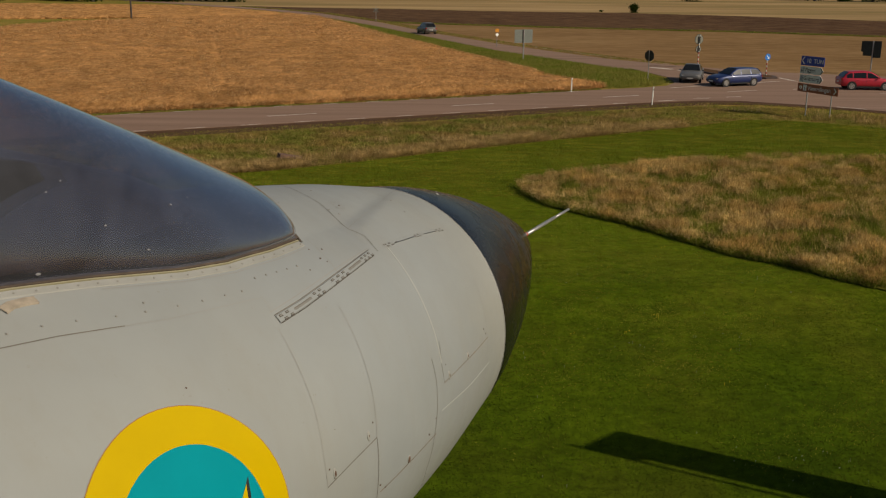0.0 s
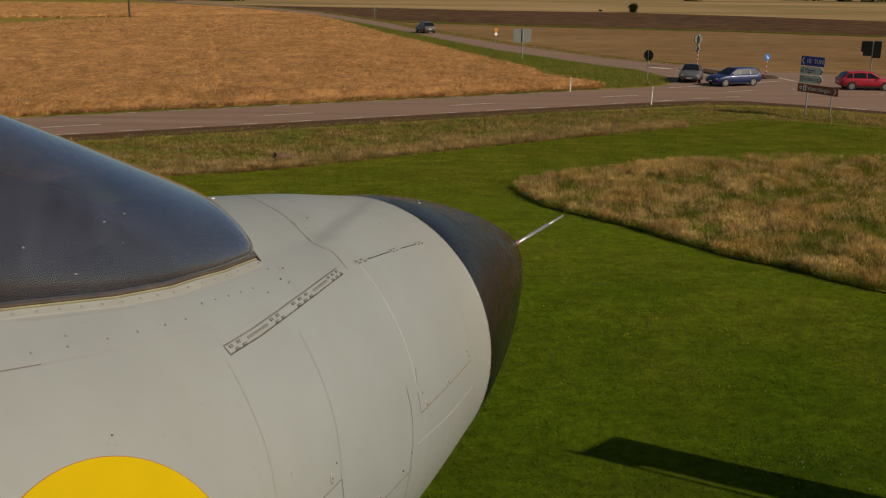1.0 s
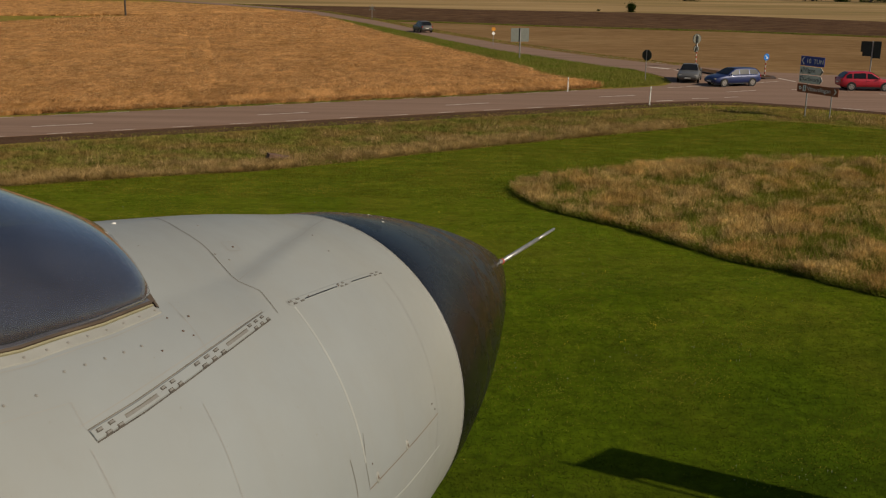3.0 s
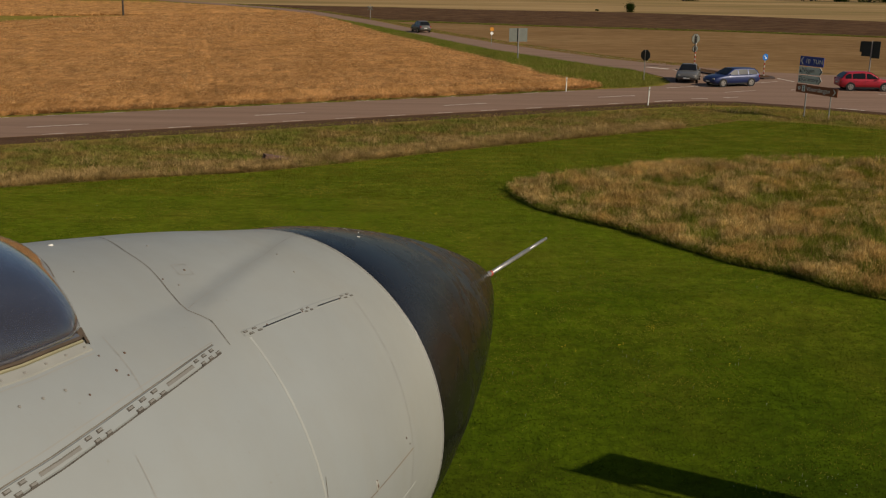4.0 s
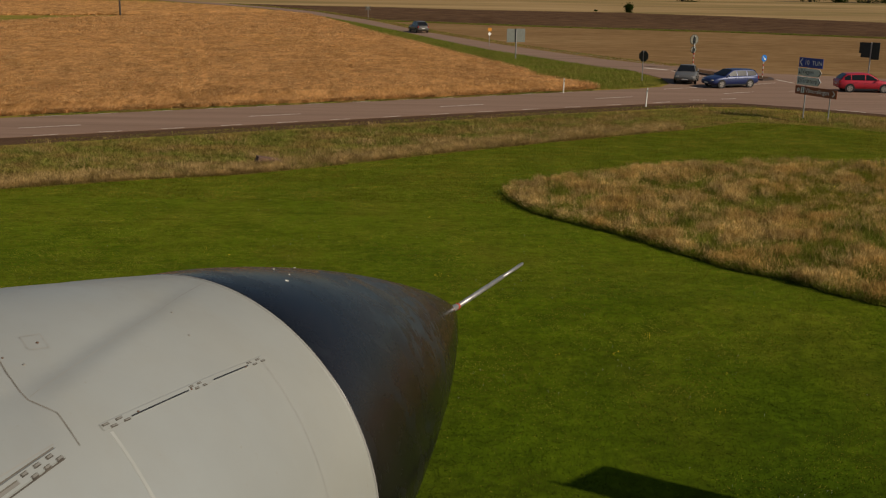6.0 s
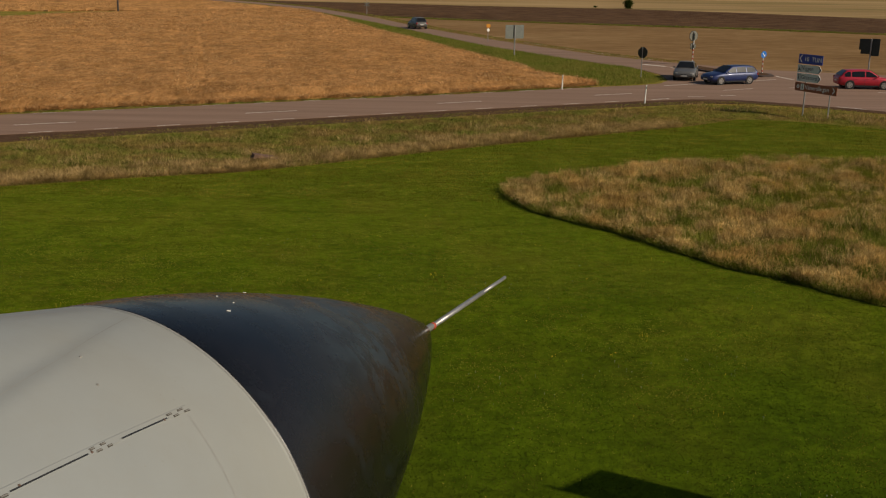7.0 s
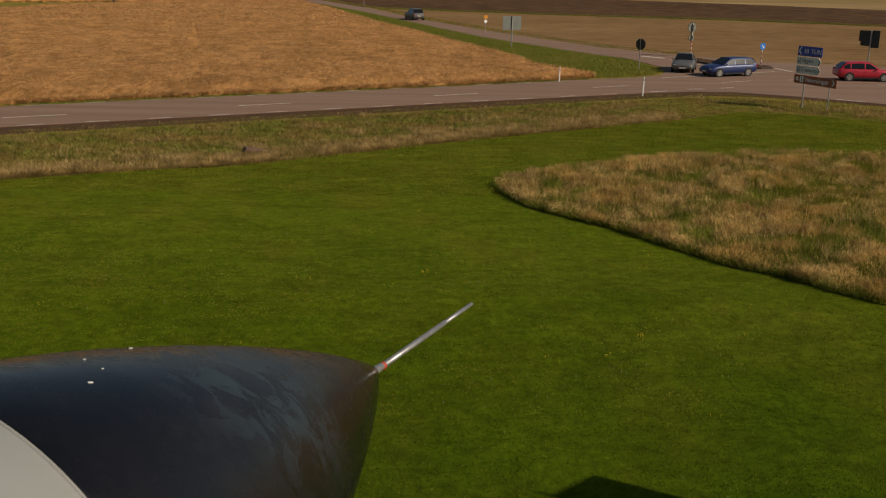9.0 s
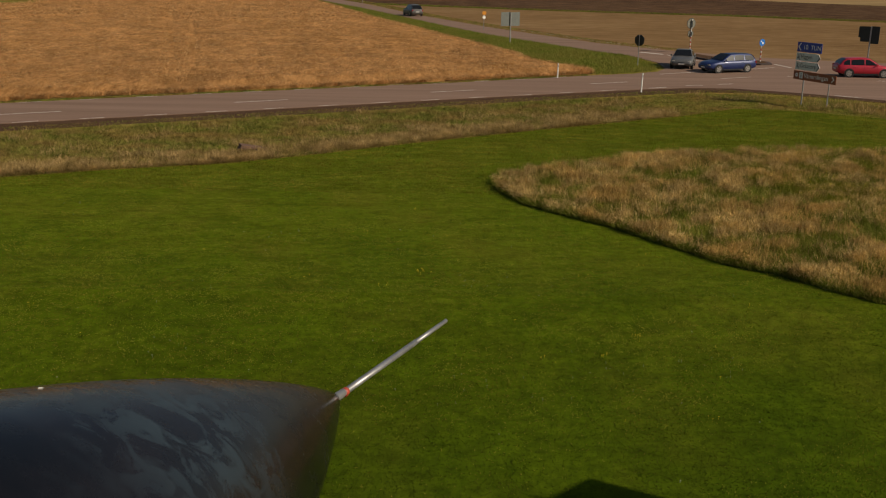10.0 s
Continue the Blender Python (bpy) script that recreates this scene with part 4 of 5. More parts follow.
def crown(cx, cy, k, material, lift, name):
    """A three-pointed crown in outline; up is towards the top of the body."""
    o = [(-0.9, 0.5), (-1.1, -0.9), (-0.55, 0.05), (0.0, -0.45), (0.55, 0.05), (1.1, -0.9), (0.9, 0.5)]
    verts, faces = [roundel_point(cx, cy + 0.3 * k, lift)], []
    for i in range(len(o)):
        a, b = o[i], o[(i + 1) % len(o)]
        for j in range(5):
            verts.append(roundel_point(cx + k * (a[0] + (b[0] - a[0]) * j / 5), cy + k * (a[1] + (b[1] - a[1]) * j / 5), lift))
    n = len(verts) - 1
    for i in range(n):
        faces.append((0, 1 + i, 1 + (i + 1) % n))
    return link(name, verts, faces, material, plane)


for cx, cy in ((0.15, -0.06), (-0.15, -0.06), (0.0, 0.17)):
    crown(cx, cy, 0.09, M_BLACK, 0.0022, "crown_outline")
    crown(cx, cy + 0.004, 0.075, M_YELLOW, 0.0030, "crown")

pylon = part("pylon", rod(0.38, 8.35, (-2.6, 0.35, -1.72), 32, 0.28), M_CONCRETE)
tagged(pylon, "plain grey pylon under the aircraft on the lawn", "pylon")

# unseen column added out to the right: casts the long shadow on the grass
PY = pose(14.0, 15.4, -1.42, 0, 0, 90 - SUN_AZ)      # local x towards the sun, local y across it
shadow_column = empty("shadow_column", PY, "unseen tall slim column with a flat cap, added to cast the lawn shadow", "pylon sign")


def upright(outline, x0, x1):
    """A prism over an outline in the local yz plane."""
    bm = bmesh.new()
    a = [bm.verts.new((x0, y, z)) for y, z in outline]
    b = [bm.verts.new((x1, y, z)) for y, z in outline]
    n = len(a)
    bm.faces.new(a)
    bm.faces.new(b[::-1])
    for i in range(n):
        bm.faces.new((a[i], b[i], b[(i + 1) % n], a[(i + 1) % n]))
    bmesh.ops.recalc_face_normals(bm, faces=bm.faces)
    return bm


part("body", upright([(0.36, 0.0), (1.36, 0.0), (1.15, 7.75), (0.26, 7.75)], -0.16, 0.16), M_TIN, shadow_column)
part("cap", upright([(0.10, 7.75), (0.20, 7.58), (1.17, 7.58), (1.17, 8.0), (1.10, 8.05), (0.50, 8.19), (0.12, 8.30)], -0.18, 0.18), M_TIN, shadow_column, "flat metal cap")
part("pole", rod(0.035, 8.6, (0.0, 0.12, 0.0), 12), M_TIN, shadow_column, "thin round pole beside the body")
part("footing", box(0.9, 1.5, 0.14, (0.0, 0.8, 0.05), 0.03), M_CONCRETE, shadow_column, "low concrete footing")

# ---- road markings ----
def stroke(points, width, z=0.041):
    """A painted line along points of the plan."""
    verts, faces = [], []
    for i, (x, y) in enumerate(points):
        a, b = points[max(i - 1, 0)], points[min(i + 1, len(points) - 1)]
        L = math.hypot(b[0] - a[0], b[1] - a[1])
        nx, ny = -(b[1] - a[1]) / L * width / 2, (b[0] - a[0]) / L * width / 2
        verts += [(x - nx, y - ny, z), (x + nx, y + ny, z)]
    for i in range(len(points) - 1):
        faces.append((2 * i, 2 * i + 2, 2 * i + 3, 2 * i + 1))
    ob = link("road_line", verts, faces, M_LINE)
    return tagged(ob, "worn white painted road line", "road marking", "road lines", "structure")


def along(a, b, f):
    return (a[0] + (b[0] - a[0]) * f, a[1] + (b[1] - a[1]) * f)


def dashes(a, b, dash, gap, width, start=0.0):
    L = math.hypot(b[0] - a[0], b[1] - a[1])
    d = start
    while d + dash < L:
        stroke([along(a, b, d / L), along(a, b, (d + dash) / L)], width)
        d += dash + gap


# centre line of the main road: three metres painted, ten open
CA_, CB_ = (-10.94, 65.3), (0.70, 71.35)
_u = Vector((CB_[0] - CA_[0], CB_[1] - CA_[1])).normalized()
for k in range(-5, 2):
    p0 = Vector(CA_) + _u * 13.1 * k
    stroke([p0[:], (p0 + _u * 3.3)[:]], 0.13)
stroke([(11.9, 77.3), (14.8, 78.7)], 0.13)
stroke([(22.3, 81.7), (25.0, 83.2)], 0.13)
stroke([(28.1, 84.1), (30.0, 84.6)], 0.13)
# broken edge line on the near side, solid short pieces
dashes((-60, 36.9), (13.5, 74.2), 1.25, 2.1, 0.10, 0.4)
dashes((-60, 45.0), (12.0, 81.9), 1.25, 2.1, 0.09, 1.2)
for q in ([(15.6, 75.2), (17.0, 76.0)], [(18.6, 77.2), (19.9, 77.4)], [(21.2, 78.1), (22.4, 78.6)], [(27.6, 72.9), (29.2, 71.7)], [(31.0, 70.4), (33.0, 69.0)], [(34.2, 81.9), (36.5, 81.0)]):
    stroke(q, 0.14)
stroke([(20.2, 102.6), (22.0, 100.7)], 0.55)
stroke([(18.3, 84.2), (21.3, 85.9), (24.9, 87.8), (29.0, 90.4)], 0.14)
stroke([(22.2, 100.0), (23.0, 97.0), (24.4, 94.2), (26.5, 92.5)], 0.13)
stroke([(29.9, 93.2), (30.5, 90.4)], 0.22)
stroke([(22.9, 106.5), (17.6, 115.5), (11.0, 129)], 0.08)

# ---- traffic island ----
ISLAND = [(23.75, 101.2), (23.85, 98.8), (24.2, 96.9), (25.2, 94.4), (26.5, 92.9), (28.4, 92.1), (29.5, 92.5), (29.7, 94.0), (28.6, 95.5), (27.2, 96.5), (25.6, 98.6), (24.4, 101.6)]
island = part("traffic_island", slab(ISLAND, 0.03, 0.17), M_KERB)
tagged(island, "low kerbed traffic island of worn concrete", "traffic island", kind="structure")
tagged(part("island_paving", slab([(26.6 + (x - 26.6) * 0.9, 96.4 + (y - 96.4) * 0.93) for x, y in ISLAND], 0.1, 0.178), M_GRAVEL), "asphalt paving on the island", "paving", kind="structure")
shoulder = part("road_shoulder", slab([(-50, 41.4)] + ROAD_NEAR[1:10] + [(x + 1.0, y - 2.1) for x, y in [(-50, 41.4)] + ROAD_NEAR[1:10]][::-1], -0.2, 0.012), M_GRAVEL)
tagged(shoulder, "brown gravel shoulder along the asphalt", "shoulder", kind="structure")

# ---- vegetation ----
rng = np.random.default_rng(11)


def field_noise(p, scale, seed=0.0):
    return np.array([noise.noise((x * scale, y * scale, seed)) for x, y in p])


def stuff(ob, label, category):
    return tagged(ob, label, category, kind="stuff")


# mown lawn: short blades, yellower and painted brighter away from the aircraft
p = sprinkle([(-9, 16), (12, 16), (24, 42), (-24, 42), (-20, 33)], 360000, rng)
g = field_noise(p, 0.35, 9.0)
h = 0.010 + 0.016 * rng.random(len(p)) + 0.008 * np.maximum(g, 0)
paler = p[:, 1] + 7 * g + rng.normal(size=len(p)) * 3 > 26
stuff(blades("lawn_grass", p[~paler], h[~paler], 0.022, 1.8, M_LAWN_BLADE, rng, z0=lawn_z(p[~paler][:, 1])), "short mown green grass blades", "grass")
stuff(blades("lawn_grass", p[paler], h[paler], 0.024, 1.8, M_LAWN_BRIGHT, rng, z0=lawn_z(p[paler][:, 1])), "short mown grass, yellower and brightened with distance", "grass")
p = sprinkle([(-30, 37.8)] + LAWN_EDGE[2:13] + [(32, 56), (26, 50), (18, 42), (-24, 42)], 210000, rng)
stuff(blades("lawn_grass", p, 0.020 + 0.02 * rng.random(len(p)), 0.034, 1.5, M_LAWN_BRIGHT, rng), "short green grass of the far lawn", "grass")
# clumps of taller, darker leaves in the lawn
c = sprinkle([(-12, 17), (14, 17), (14, 30), (-20, 42)], 900, rng)
q = (c[:, None, :] + rng.normal(size=(900, 26, 2)) * np.array((0.22, 0.12))).reshape(-1, 2)
q = q[~inside(q[:, 0], q[:, 1], MEADOW)]
stuff(blades("lawn_weeds", q, 0.018 + 0.02 * rng.random(len(q)), 0.020, 1.4, M_WEED, rng, z0=lawn_z(q[:, 1])), "clumps of broad-leaved weeds in the lawn", "weeds")

# yellow and white flowers
FLOWERS = [(0.6, 31.9), (6.04, 27.56), (5.4, 31.6), (1.5, 35.7), (0.1, 39.5), (4.0, 35.4), (7.6, 34.0), (7.0, 32.9), (-3.0, 31.2), (9.46, 29.38), (5.17, 26.58), (-0.3, 30.8), (3.52, 26.16), (-1.4, 36.3), (-9.41, 28.91), (6.71, 23.6)]


def petals(name, places, size, material, label, heightz):
    verts, faces = [], []
    for x, y in places:
        r, z = size * (0.6 + 0.8 * rng.random()), heightz * (0.7 + 0.6 * rng.random())
        a0 = rng.random() * 6.28
        g0 = float(lawn_z(y))
        z += g0
        k = len(verts)
        verts.append((x, y, z + 0.3 * r))
        for i in range(6):
            verts.append((x + r * math.cos(a0 + i * 1.047), y + r * math.sin(a0 + i * 1.047), z - (0.1 + 0.2 * rng.random()) * r))
        faces += [(k, k + 1 + i, k + 1 + (i + 1) % 6) for i in range(6)]
        verts += [(x - 0.002, y, g0), (x + 0.002, y, g0), (x, y, z)]
        faces.append((len(verts) - 3, len(verts) - 2, len(verts) - 1))
    return stuff(link(name, verts, faces, material), label, "flowers")


f = []
for i, (x, y) in enumerate(FLOWERS):
    n = 9 if i < 2 else 3
    f += [(x + rng.normal() * 0.16, y + rng.normal() * 0.14) for _ in range(n)]
f += [tuple(v) for v in sprinkle([(-10, 17), (12, 17), (20, 45), (-18, 42)], 30, rng)]
f = [v for v in f if not inside(np.array([v[0]]), np.array([v[1]]), MEADOW)[0]]
petals("dandelions", f, 0.014, M_PETAL, "scattered yellow dandelion flowers in the lawn", 0.06)
w = []
for x, y in [(5.1, 25.7), (7.9, 20.1), (-7.9, 24.2), (7.1, 25.7), (2.7, 31.1), (1.9, 24.7), (-4, 36), (6.5, 19.8), (-5.5, 27)]:
    w += [(x + rng.normal() * 0.6, y + rng.normal() * 0.5) for _ in range(10)]
w += [tuple(v) for v in sprinkle([(-10, 16), (12, 16), (20, 45), (-18, 42)], 150, rng)]
w = [v for v in w if not inside(np.array([v[0]]), np.array([v[1]]), MEADOW)[0]]
petals("clover_flowers", w, 0.0095, M_CLOVER, "small white clover flowers in the lawn", 0.05)

def strip(line, w0, w1, n):
    """Random places beside a polyline, on its far side."""
    segs = [(Vector(a), Vector(b)) for a, b in zip(line[:-1], line[1:])]
    ls = np.array([(b - a).length for a, b in segs])
    k = rng.choice(len(segs), n, p=ls / ls.sum())
    out = []
    for i in k:
        a, b = segs[i]
        d = (b - a).normalized()
        q = a + (b - a) * rng.random() + Vector((-d.y, d.x)) * (w0 + (w1 - w0) * rng.random() ** 1.6)
        out.append((q.x, q.y))
    return np.array(out)


# unmown meadow patch
MEADOW_SEEN = MEADOW[:10] + [(19.5, 28.5), (29, 48.5), (23.0, 51.2), (19.6, 51.9), (15.0, 51.2), (10.2, 49.2), (5.9, 47.0)]
meadow = part("meadow", slab(MEADOW, -0.3, 0.012), M_MEADOW)
tagged(meadow, "floor of the unmown meadow patch", "meadow", kind="structure")
p = sprinkle(MEADOW_SEEN, 210000, rng)
g = field_noise(p, 0.42, 2.0)
h = 0.20 + 0.20 * rng.random(len(p)) + 0.12 * g
stuff(blades("meadow_grass", p, h, 0.014, 0.9, M_MEADOW_BLADE, rng), "tall uncut meadow grass, green to olive", "grass")
# seed heads: stems with heads, and loose feathery tufts among them
p = sprinkle(MEADOW_SEEN, 520000, rng)
g = 1.0 * field_noise(p, 1.0, 7.0) + 0.6 * field_noise(p, 2.6, 4.0) + 0.5 * field_noise(p, 0.3, 41.0)
k = g + rng.normal(size=len(p)) * 0.28 > 0.24
p, g = p[k], g[k]
few = rng.random(len(p)) < 0.3
top = 0.26 + 0.18 * rng.random(len(p)) ** 1.3 + 0.15 * np.clip(g, 0, 1)
stuff(blades("seed_grass", p[few], top[few] + 0.10, 0.010, 0.45, M_SEED_HEAD, rng, head=0.45), "pinkish tan seed heads above the meadow", "grass")
p, top = p[~few], top[~few]
stuff(blades("seed_tufts", p, 0.07 + 0.06 * rng.random(len(p)), 0.016, 1.4, M_SEED_HEAD, rng, z0=top - 0.08), "feathery tan seed tufts of the meadow", "grass")
p = sprinkle([(19.5, 49.6), (28.5, 48.2), (29.5, 50.5), (21, 51.6)], 9000, rng)
p = p[field_noise(p, 0.7, 33.0) + rng.normal(size=len(p)) * 0.25 > 0.25]
stuff(blades("dock", p, 0.3 + 0.2 * rng.random(len(p)), 0.02, 0.4, M_DOCK, rng, head=0.5), "dark reddish brown dock at the meadow's edge", "weeds")
p = strip(MEADOW[:10], 0.0, 0.8, 20000)
p = p[field_noise(p, 1.2, 52.0) + rng.normal(size=len(p)) * 0.25 > 0.12]
p = p + rng.normal(size=p.shape) * 0.08
top = 0.14 + 0.26 * rng.random(len(p))
stuff(blades("seed_tufts", p, 0.07 + 0.06 * rng.random(len(p)), 0.016, 1.2, M_SEED_HEAD, rng, z0=top - 0.05), "tan tufts along the meadow's mown edge", "grass")
p = strip(MEADOW[:10], -0.05, 0.55, 16000)
stuff(blades("meadow_grass", p, 0.08 + 0.12 * rng.random(len(p)), 0.022, 1.0, M_MEADOW_BLADE, rng, z0=lawn_z(p[:, 1])), "green uncut grass at the foot of the meadow's edge", "grass")
p = sprinkle([(12.5, 46), (17, 38), (22, 36), (28, 48), (20, 51)], 60000, rng)
p = p[field_noise(p, 0.22, 71.0) + 0.6 * field_noise(p, 0.8, 72.0) + rng.normal(size=len(p)) * 0.2 > 0.12]
stuff(blades("meadow_weeds", p, 0.34 + 0.22 * rng.random(len(p)), 0.018, 0.6, M_OLIVE, rng), "olive green weeds standing in the meadow", "weeds")
# yellow weeds in the meadow
petals("ragwort", [tuple(v) for v in sprinkle([(14, 42), (22, 38), (30, 51), (17, 52)], 330, rng)], 0.022, M_PETAL, "dull yellow weed flowers in the meadow", 0.42)

# verge grass: straw along the lawn, green in the middle, sparse at the asphalt
VERGE = [(-30, 37.6)] + LAWN_EDGE[2:13] + [(33, 59), (38, 64), (31, 67.6), (25.0, 71.2), (21.5, 72.9), (18.5, 72.9), (15.6, 71.6), (3.0, 65.5), (-9.7, 58.9), (-20.3, 53.6), (-34, 46.5)]
p = sprinkle(VERGE, 210000, rng)
g = field_noise(p, 0.30, 5.0)
stuff(blades("verge_grass", p, (0.10 + 0.14 * rng.random(len(p)) + 0.08 * g) * np.interp(p[:, 0], (8, 18), (0.8, 0.3)), 0.030, 1.5, M_VERGE_BLADE, rng), "rough green roadside grass", "grass")


p = strip(LAWN_EDGE[2:10], 0.0, 2.2, 75000)
g = field_noise(p, 0.30, 15.0) + 0.6 * field_noise(p, 1.0, 18.0)
p = p[g + rng.normal(size=len(p)) * 0.25 > -0.10]
stuff(blades("verge_straw", p, 0.14 + 0.24 * rng.random(len(p)) ** 1.5 + 0.10 * np.clip(field_noise(p, 0.6, 15.0), 0, 1), 0.014, 0.9, M_STRAW_BLADE, rng, head=0.45), "pale tan grass band along the mown lawn", "grass")
p = strip(LAWN_EDGE[2:10], 0.5, 5.0, 70000)
g = field_noise(p, 0.38, 1.0) + 0.5 * field_noise(p, 1.1, 8.0)
p = p[g + rng.normal(size=len(p)) * 0.2 > 0.32]
stuff(blades("verge_straw", p, 0.16 + 0.24 * rng.random(len(p)) ** 1.5, 0.014, 0.9, M_STRAW_BLADE, rng, head=0.4), "dry straw-coloured tall grass at the lawn's edge", "grass")
p = sprinkle(VERGE, 36000, rng)
g = field_noise(p, 0.45, 3.0)
p = p[g + rng.normal(size=len(p)) * 0.12 > 0.30]
stuff(blades("verge_straw", p, 0.16 + 0.2 * rng.random(len(p)), 0.022, 0.7, M_STRAW_BLADE, rng, head=0.4), "dry patches in the roadside grass", "grass")
p = sprinkle([(22.2, 67.0), (27.5, 63.6), (36, 58.2), (41, 62), (31, 67.2), (25.0, 70.6)], 16000, rng)
p = p[field_noise(p, 0.5, 61.0) + 0.5 * field_noise(p, 1.4, 62.0) + rng.normal(size=len(p)) * 0.2 > 0.05]
few = rng.random(len(p)) < 0.55
stuff(blades("verge_weeds", p[few], 0.10 + 0.28 * rng.random(few.sum()), 0.035, 0.7, M_VERGE_BLADE, rng), "ragged weeds round the direction sign", "weeds")
stuff(blades("verge_straw", p[~few], 0.10 + 0.25 * rng.random((~few).sum()), 0.022, 0.8, M_STRAW_BLADE, rng, head=0.45), "dry brown grass round the direction sign", "grass")
p = strip(ROAD_NEAR[1:9][::-1], 1.3, 2.8, 7000)
stuff(blades("shoulder_weeds", p, 0.04 + 0.09 * rng.random(len(p)), 0.03, 0.7, M_VERGE_BLADE, rng), "low weeds on the gravel shoulder", "weeds")
# green grass between wheat and side road
FARV = [(13.2, 83.3), (16.0, 84.6), (18.0, 86.2), (19.2, 88.6), (19.4, 93.0), (18.2, 99.3), (16.0, 102.3), (10.6, 112.9), (6.3, 121.6), (1.7, 134.3), (-3.9, 151.1), (-11.0, 171.8), (-20.0, 194.8)] + WHEAT_EDGE[6:17][::-1]
p = sprinkle(FARV, 60000, rng)
stuff(blades("roadside_grass", p, 0.12 + 0.18 * rng.random(len(p)), 0.035, 0.8, M_GREEN_BLADE, rng), "green roadside grass beside the wheat", "grass")
p = strip(ROAD_FAR[1:6], 0.15, 0.9, 9000)
stuff(blades("roadside_grass", p, 0.04 + 0.08 * rng.random(len(p)), 0.035, 0.6, M_VERGE_BLADE, rng), "thin green grass between asphalt and wheat", "grass")
p = strip(SIDE_RIGHT[2:11][::-1], -2.4, -0.1, 15000)
stuff(blades("roadside_grass", p, 0.06 + 0.14 * rng.random(len(p)), 0.05, 0.8, M_VERGE_BLADE, rng), "thin grass between asphalt and stubble", "grass")
p = strip(STUBBLE_TOP[::-1], -1.0, 0.8, 16000)
stuff(blades("field_edge_grass", p, 0.10 + 0.22 * rng.random(len(p)), 0.08, 0.8, M_GREEN_BLADE, rng), "grassy strip between stubble and ploughed soil", "grass")

# wheat stalks: a dense front along the road and the side road, then ears over the top
p = strip([(-34, 59.8)] + WHEAT_EDGE[1:7], 0.1, 1.6, 16000)
stuff(blades("wheat_stalks", p, 0.20 + 0.20 * rng.random(len(p)), 0.024, 1.0, M_WHEAT_STALK, rng, head=0.6), "dense ripe wheat stalks at the field's edge", "wheat")
p = strip(WHEAT_EDGE[6:17], 0.0, 1.8, 20000)
stuff(blades("wheat_stalks", p, 0.28 + 0.30 * rng.random(len(p)), 0.032, 0.6, M_WHEAT_STALK, rng, head=0.35), "ripe wheat stalks along the side road", "wheat")
p = sprinkle([(-60, 48), (10, 83), (8, 95), (-3.5, 130), (-40, 130), (-70, 130)], 230000, rng)
g = field_noise(p, 0.25, 12.0) + 0.6 * field_noise(p, 0.8, 13.0)
p = p[g + rng.normal(size=len(p)) * 0.25 > -0.15]
for a, k in TRACKS:
    p = p[np.abs(p[:, 0] - (a + (p[:, 1] - 70) * k)) > 0.25]
stuff(blades("wheat_ears", p, 0.16 + 0.10 * rng.random(len(p)), 0.032, 1.2, M_WHEAT_STALK, rng, z0=0.55), "ripe wheat ears over the field", "wheat")
p = sprinkle([(-3.8, 130), (-15, 170), (-24, 199), (-45, 188), (-60, 165), (-68, 130)], 60000, rng)
p = p[field_noise(p, 0.2, 12.0) + rng.normal(size=len(p)) * 0.3 > -0.1]
stuff(blades("wheat_ears", p, 0.16 + 0.14 * rng.random(len(p)), 0.08, 1.1, M_WHEAT_STALK, rng, z0=0.57), "ripe wheat ears farther up the field", "wheat")

# ---- signs ----
def words(text, size, at, material, parent, label=""):
    """Flat lettering in the plane y = at.y, facing -y, starting at its left foot."""
    cu = bpy.data.curves.new("lettering", "FONT")
    cu.body, cu.size, cu.extrude = text, size, 0.002
    tmp = bpy.data.objects.new("lettering", cu)
    scene.collection.objects.link(tmp)
    me = bpy.data.meshes.new_from_object(tmp.evaluated_get(bpy.context.evaluated_depsgraph_get()))
    bpy.data.objects.remove(tmp)
    bpy.data.curves.remove(cu)
    me.materials.clear()
    me.materials.append(material)
    me.transform(Matrix.Translation(at) @ pose(0, 0, 0, 90, 0, 0))
    ob = new("lettering", me)
    ob.parent = parent
    if label:
        ob["label"] = label
    return ob


def plate(name, outline, thick, material, parent, y=0.0, label=""):
    """A sheet in the xz plane with rounded rim, facing -y."""
    bm = bmesh.new()
    front = [bm.verts.new((x, y - thick / 2, z)) for x, z in outline]
    back = [bm.verts.new((x, y + thick / 2, z)) for x, z in outline]
    bm.faces.new(front)
    bm.faces.new(back[::-1])
    n = len(outline)
    for i in range(n):
        bm.faces.new((front[i], back[i], back[(i + 1) % n], front[(i + 1) % n]))
    bmesh.ops.recalc_face_normals(bm, faces=bm.faces)
    return part(name, bm, material, parent, label)


def ring_outline(cx, cz, r, n, turn=0.0):
    return [(cx + r * math.cos(2 * math.pi * (i + turn) / n), cz + r * math.sin(2 * math.pi * (i + turn) / n)) for i in range(n)]


def rect(x0, x1, z0, z1, c=0.02):
    return [(x0 + c, z0), (x1 - c, z0), (x1, z0 + c), (x1, z1 - c), (x1 - c, z1), (x0 + c, z1), (x0, z1 - c), (x0, z0 + c)]


# direction sign: four boards on two posts, turned to the traffic on the main road
ds = empty("direction_sign", pose(23.83, 68.45, 0, 0, 0, -60) @ Matrix.Diagonal((0.96, 1, 1, 1)), "road direction sign with blue, white and brown boards", "road sign")
part("post", rod(0.045, 3.75, (0, 0.05, 0), 14), M_TIN, ds)
part("post", rod(0.038, 1.85, (2.04, 0.05, 0), 14), M_TIN, ds)
XL = -0.72
b = plate("board", rect(XL, 1.22, 3.24, 3.84), 0.03, M_SBLUE, ds, 0, "blue board with white lettering")
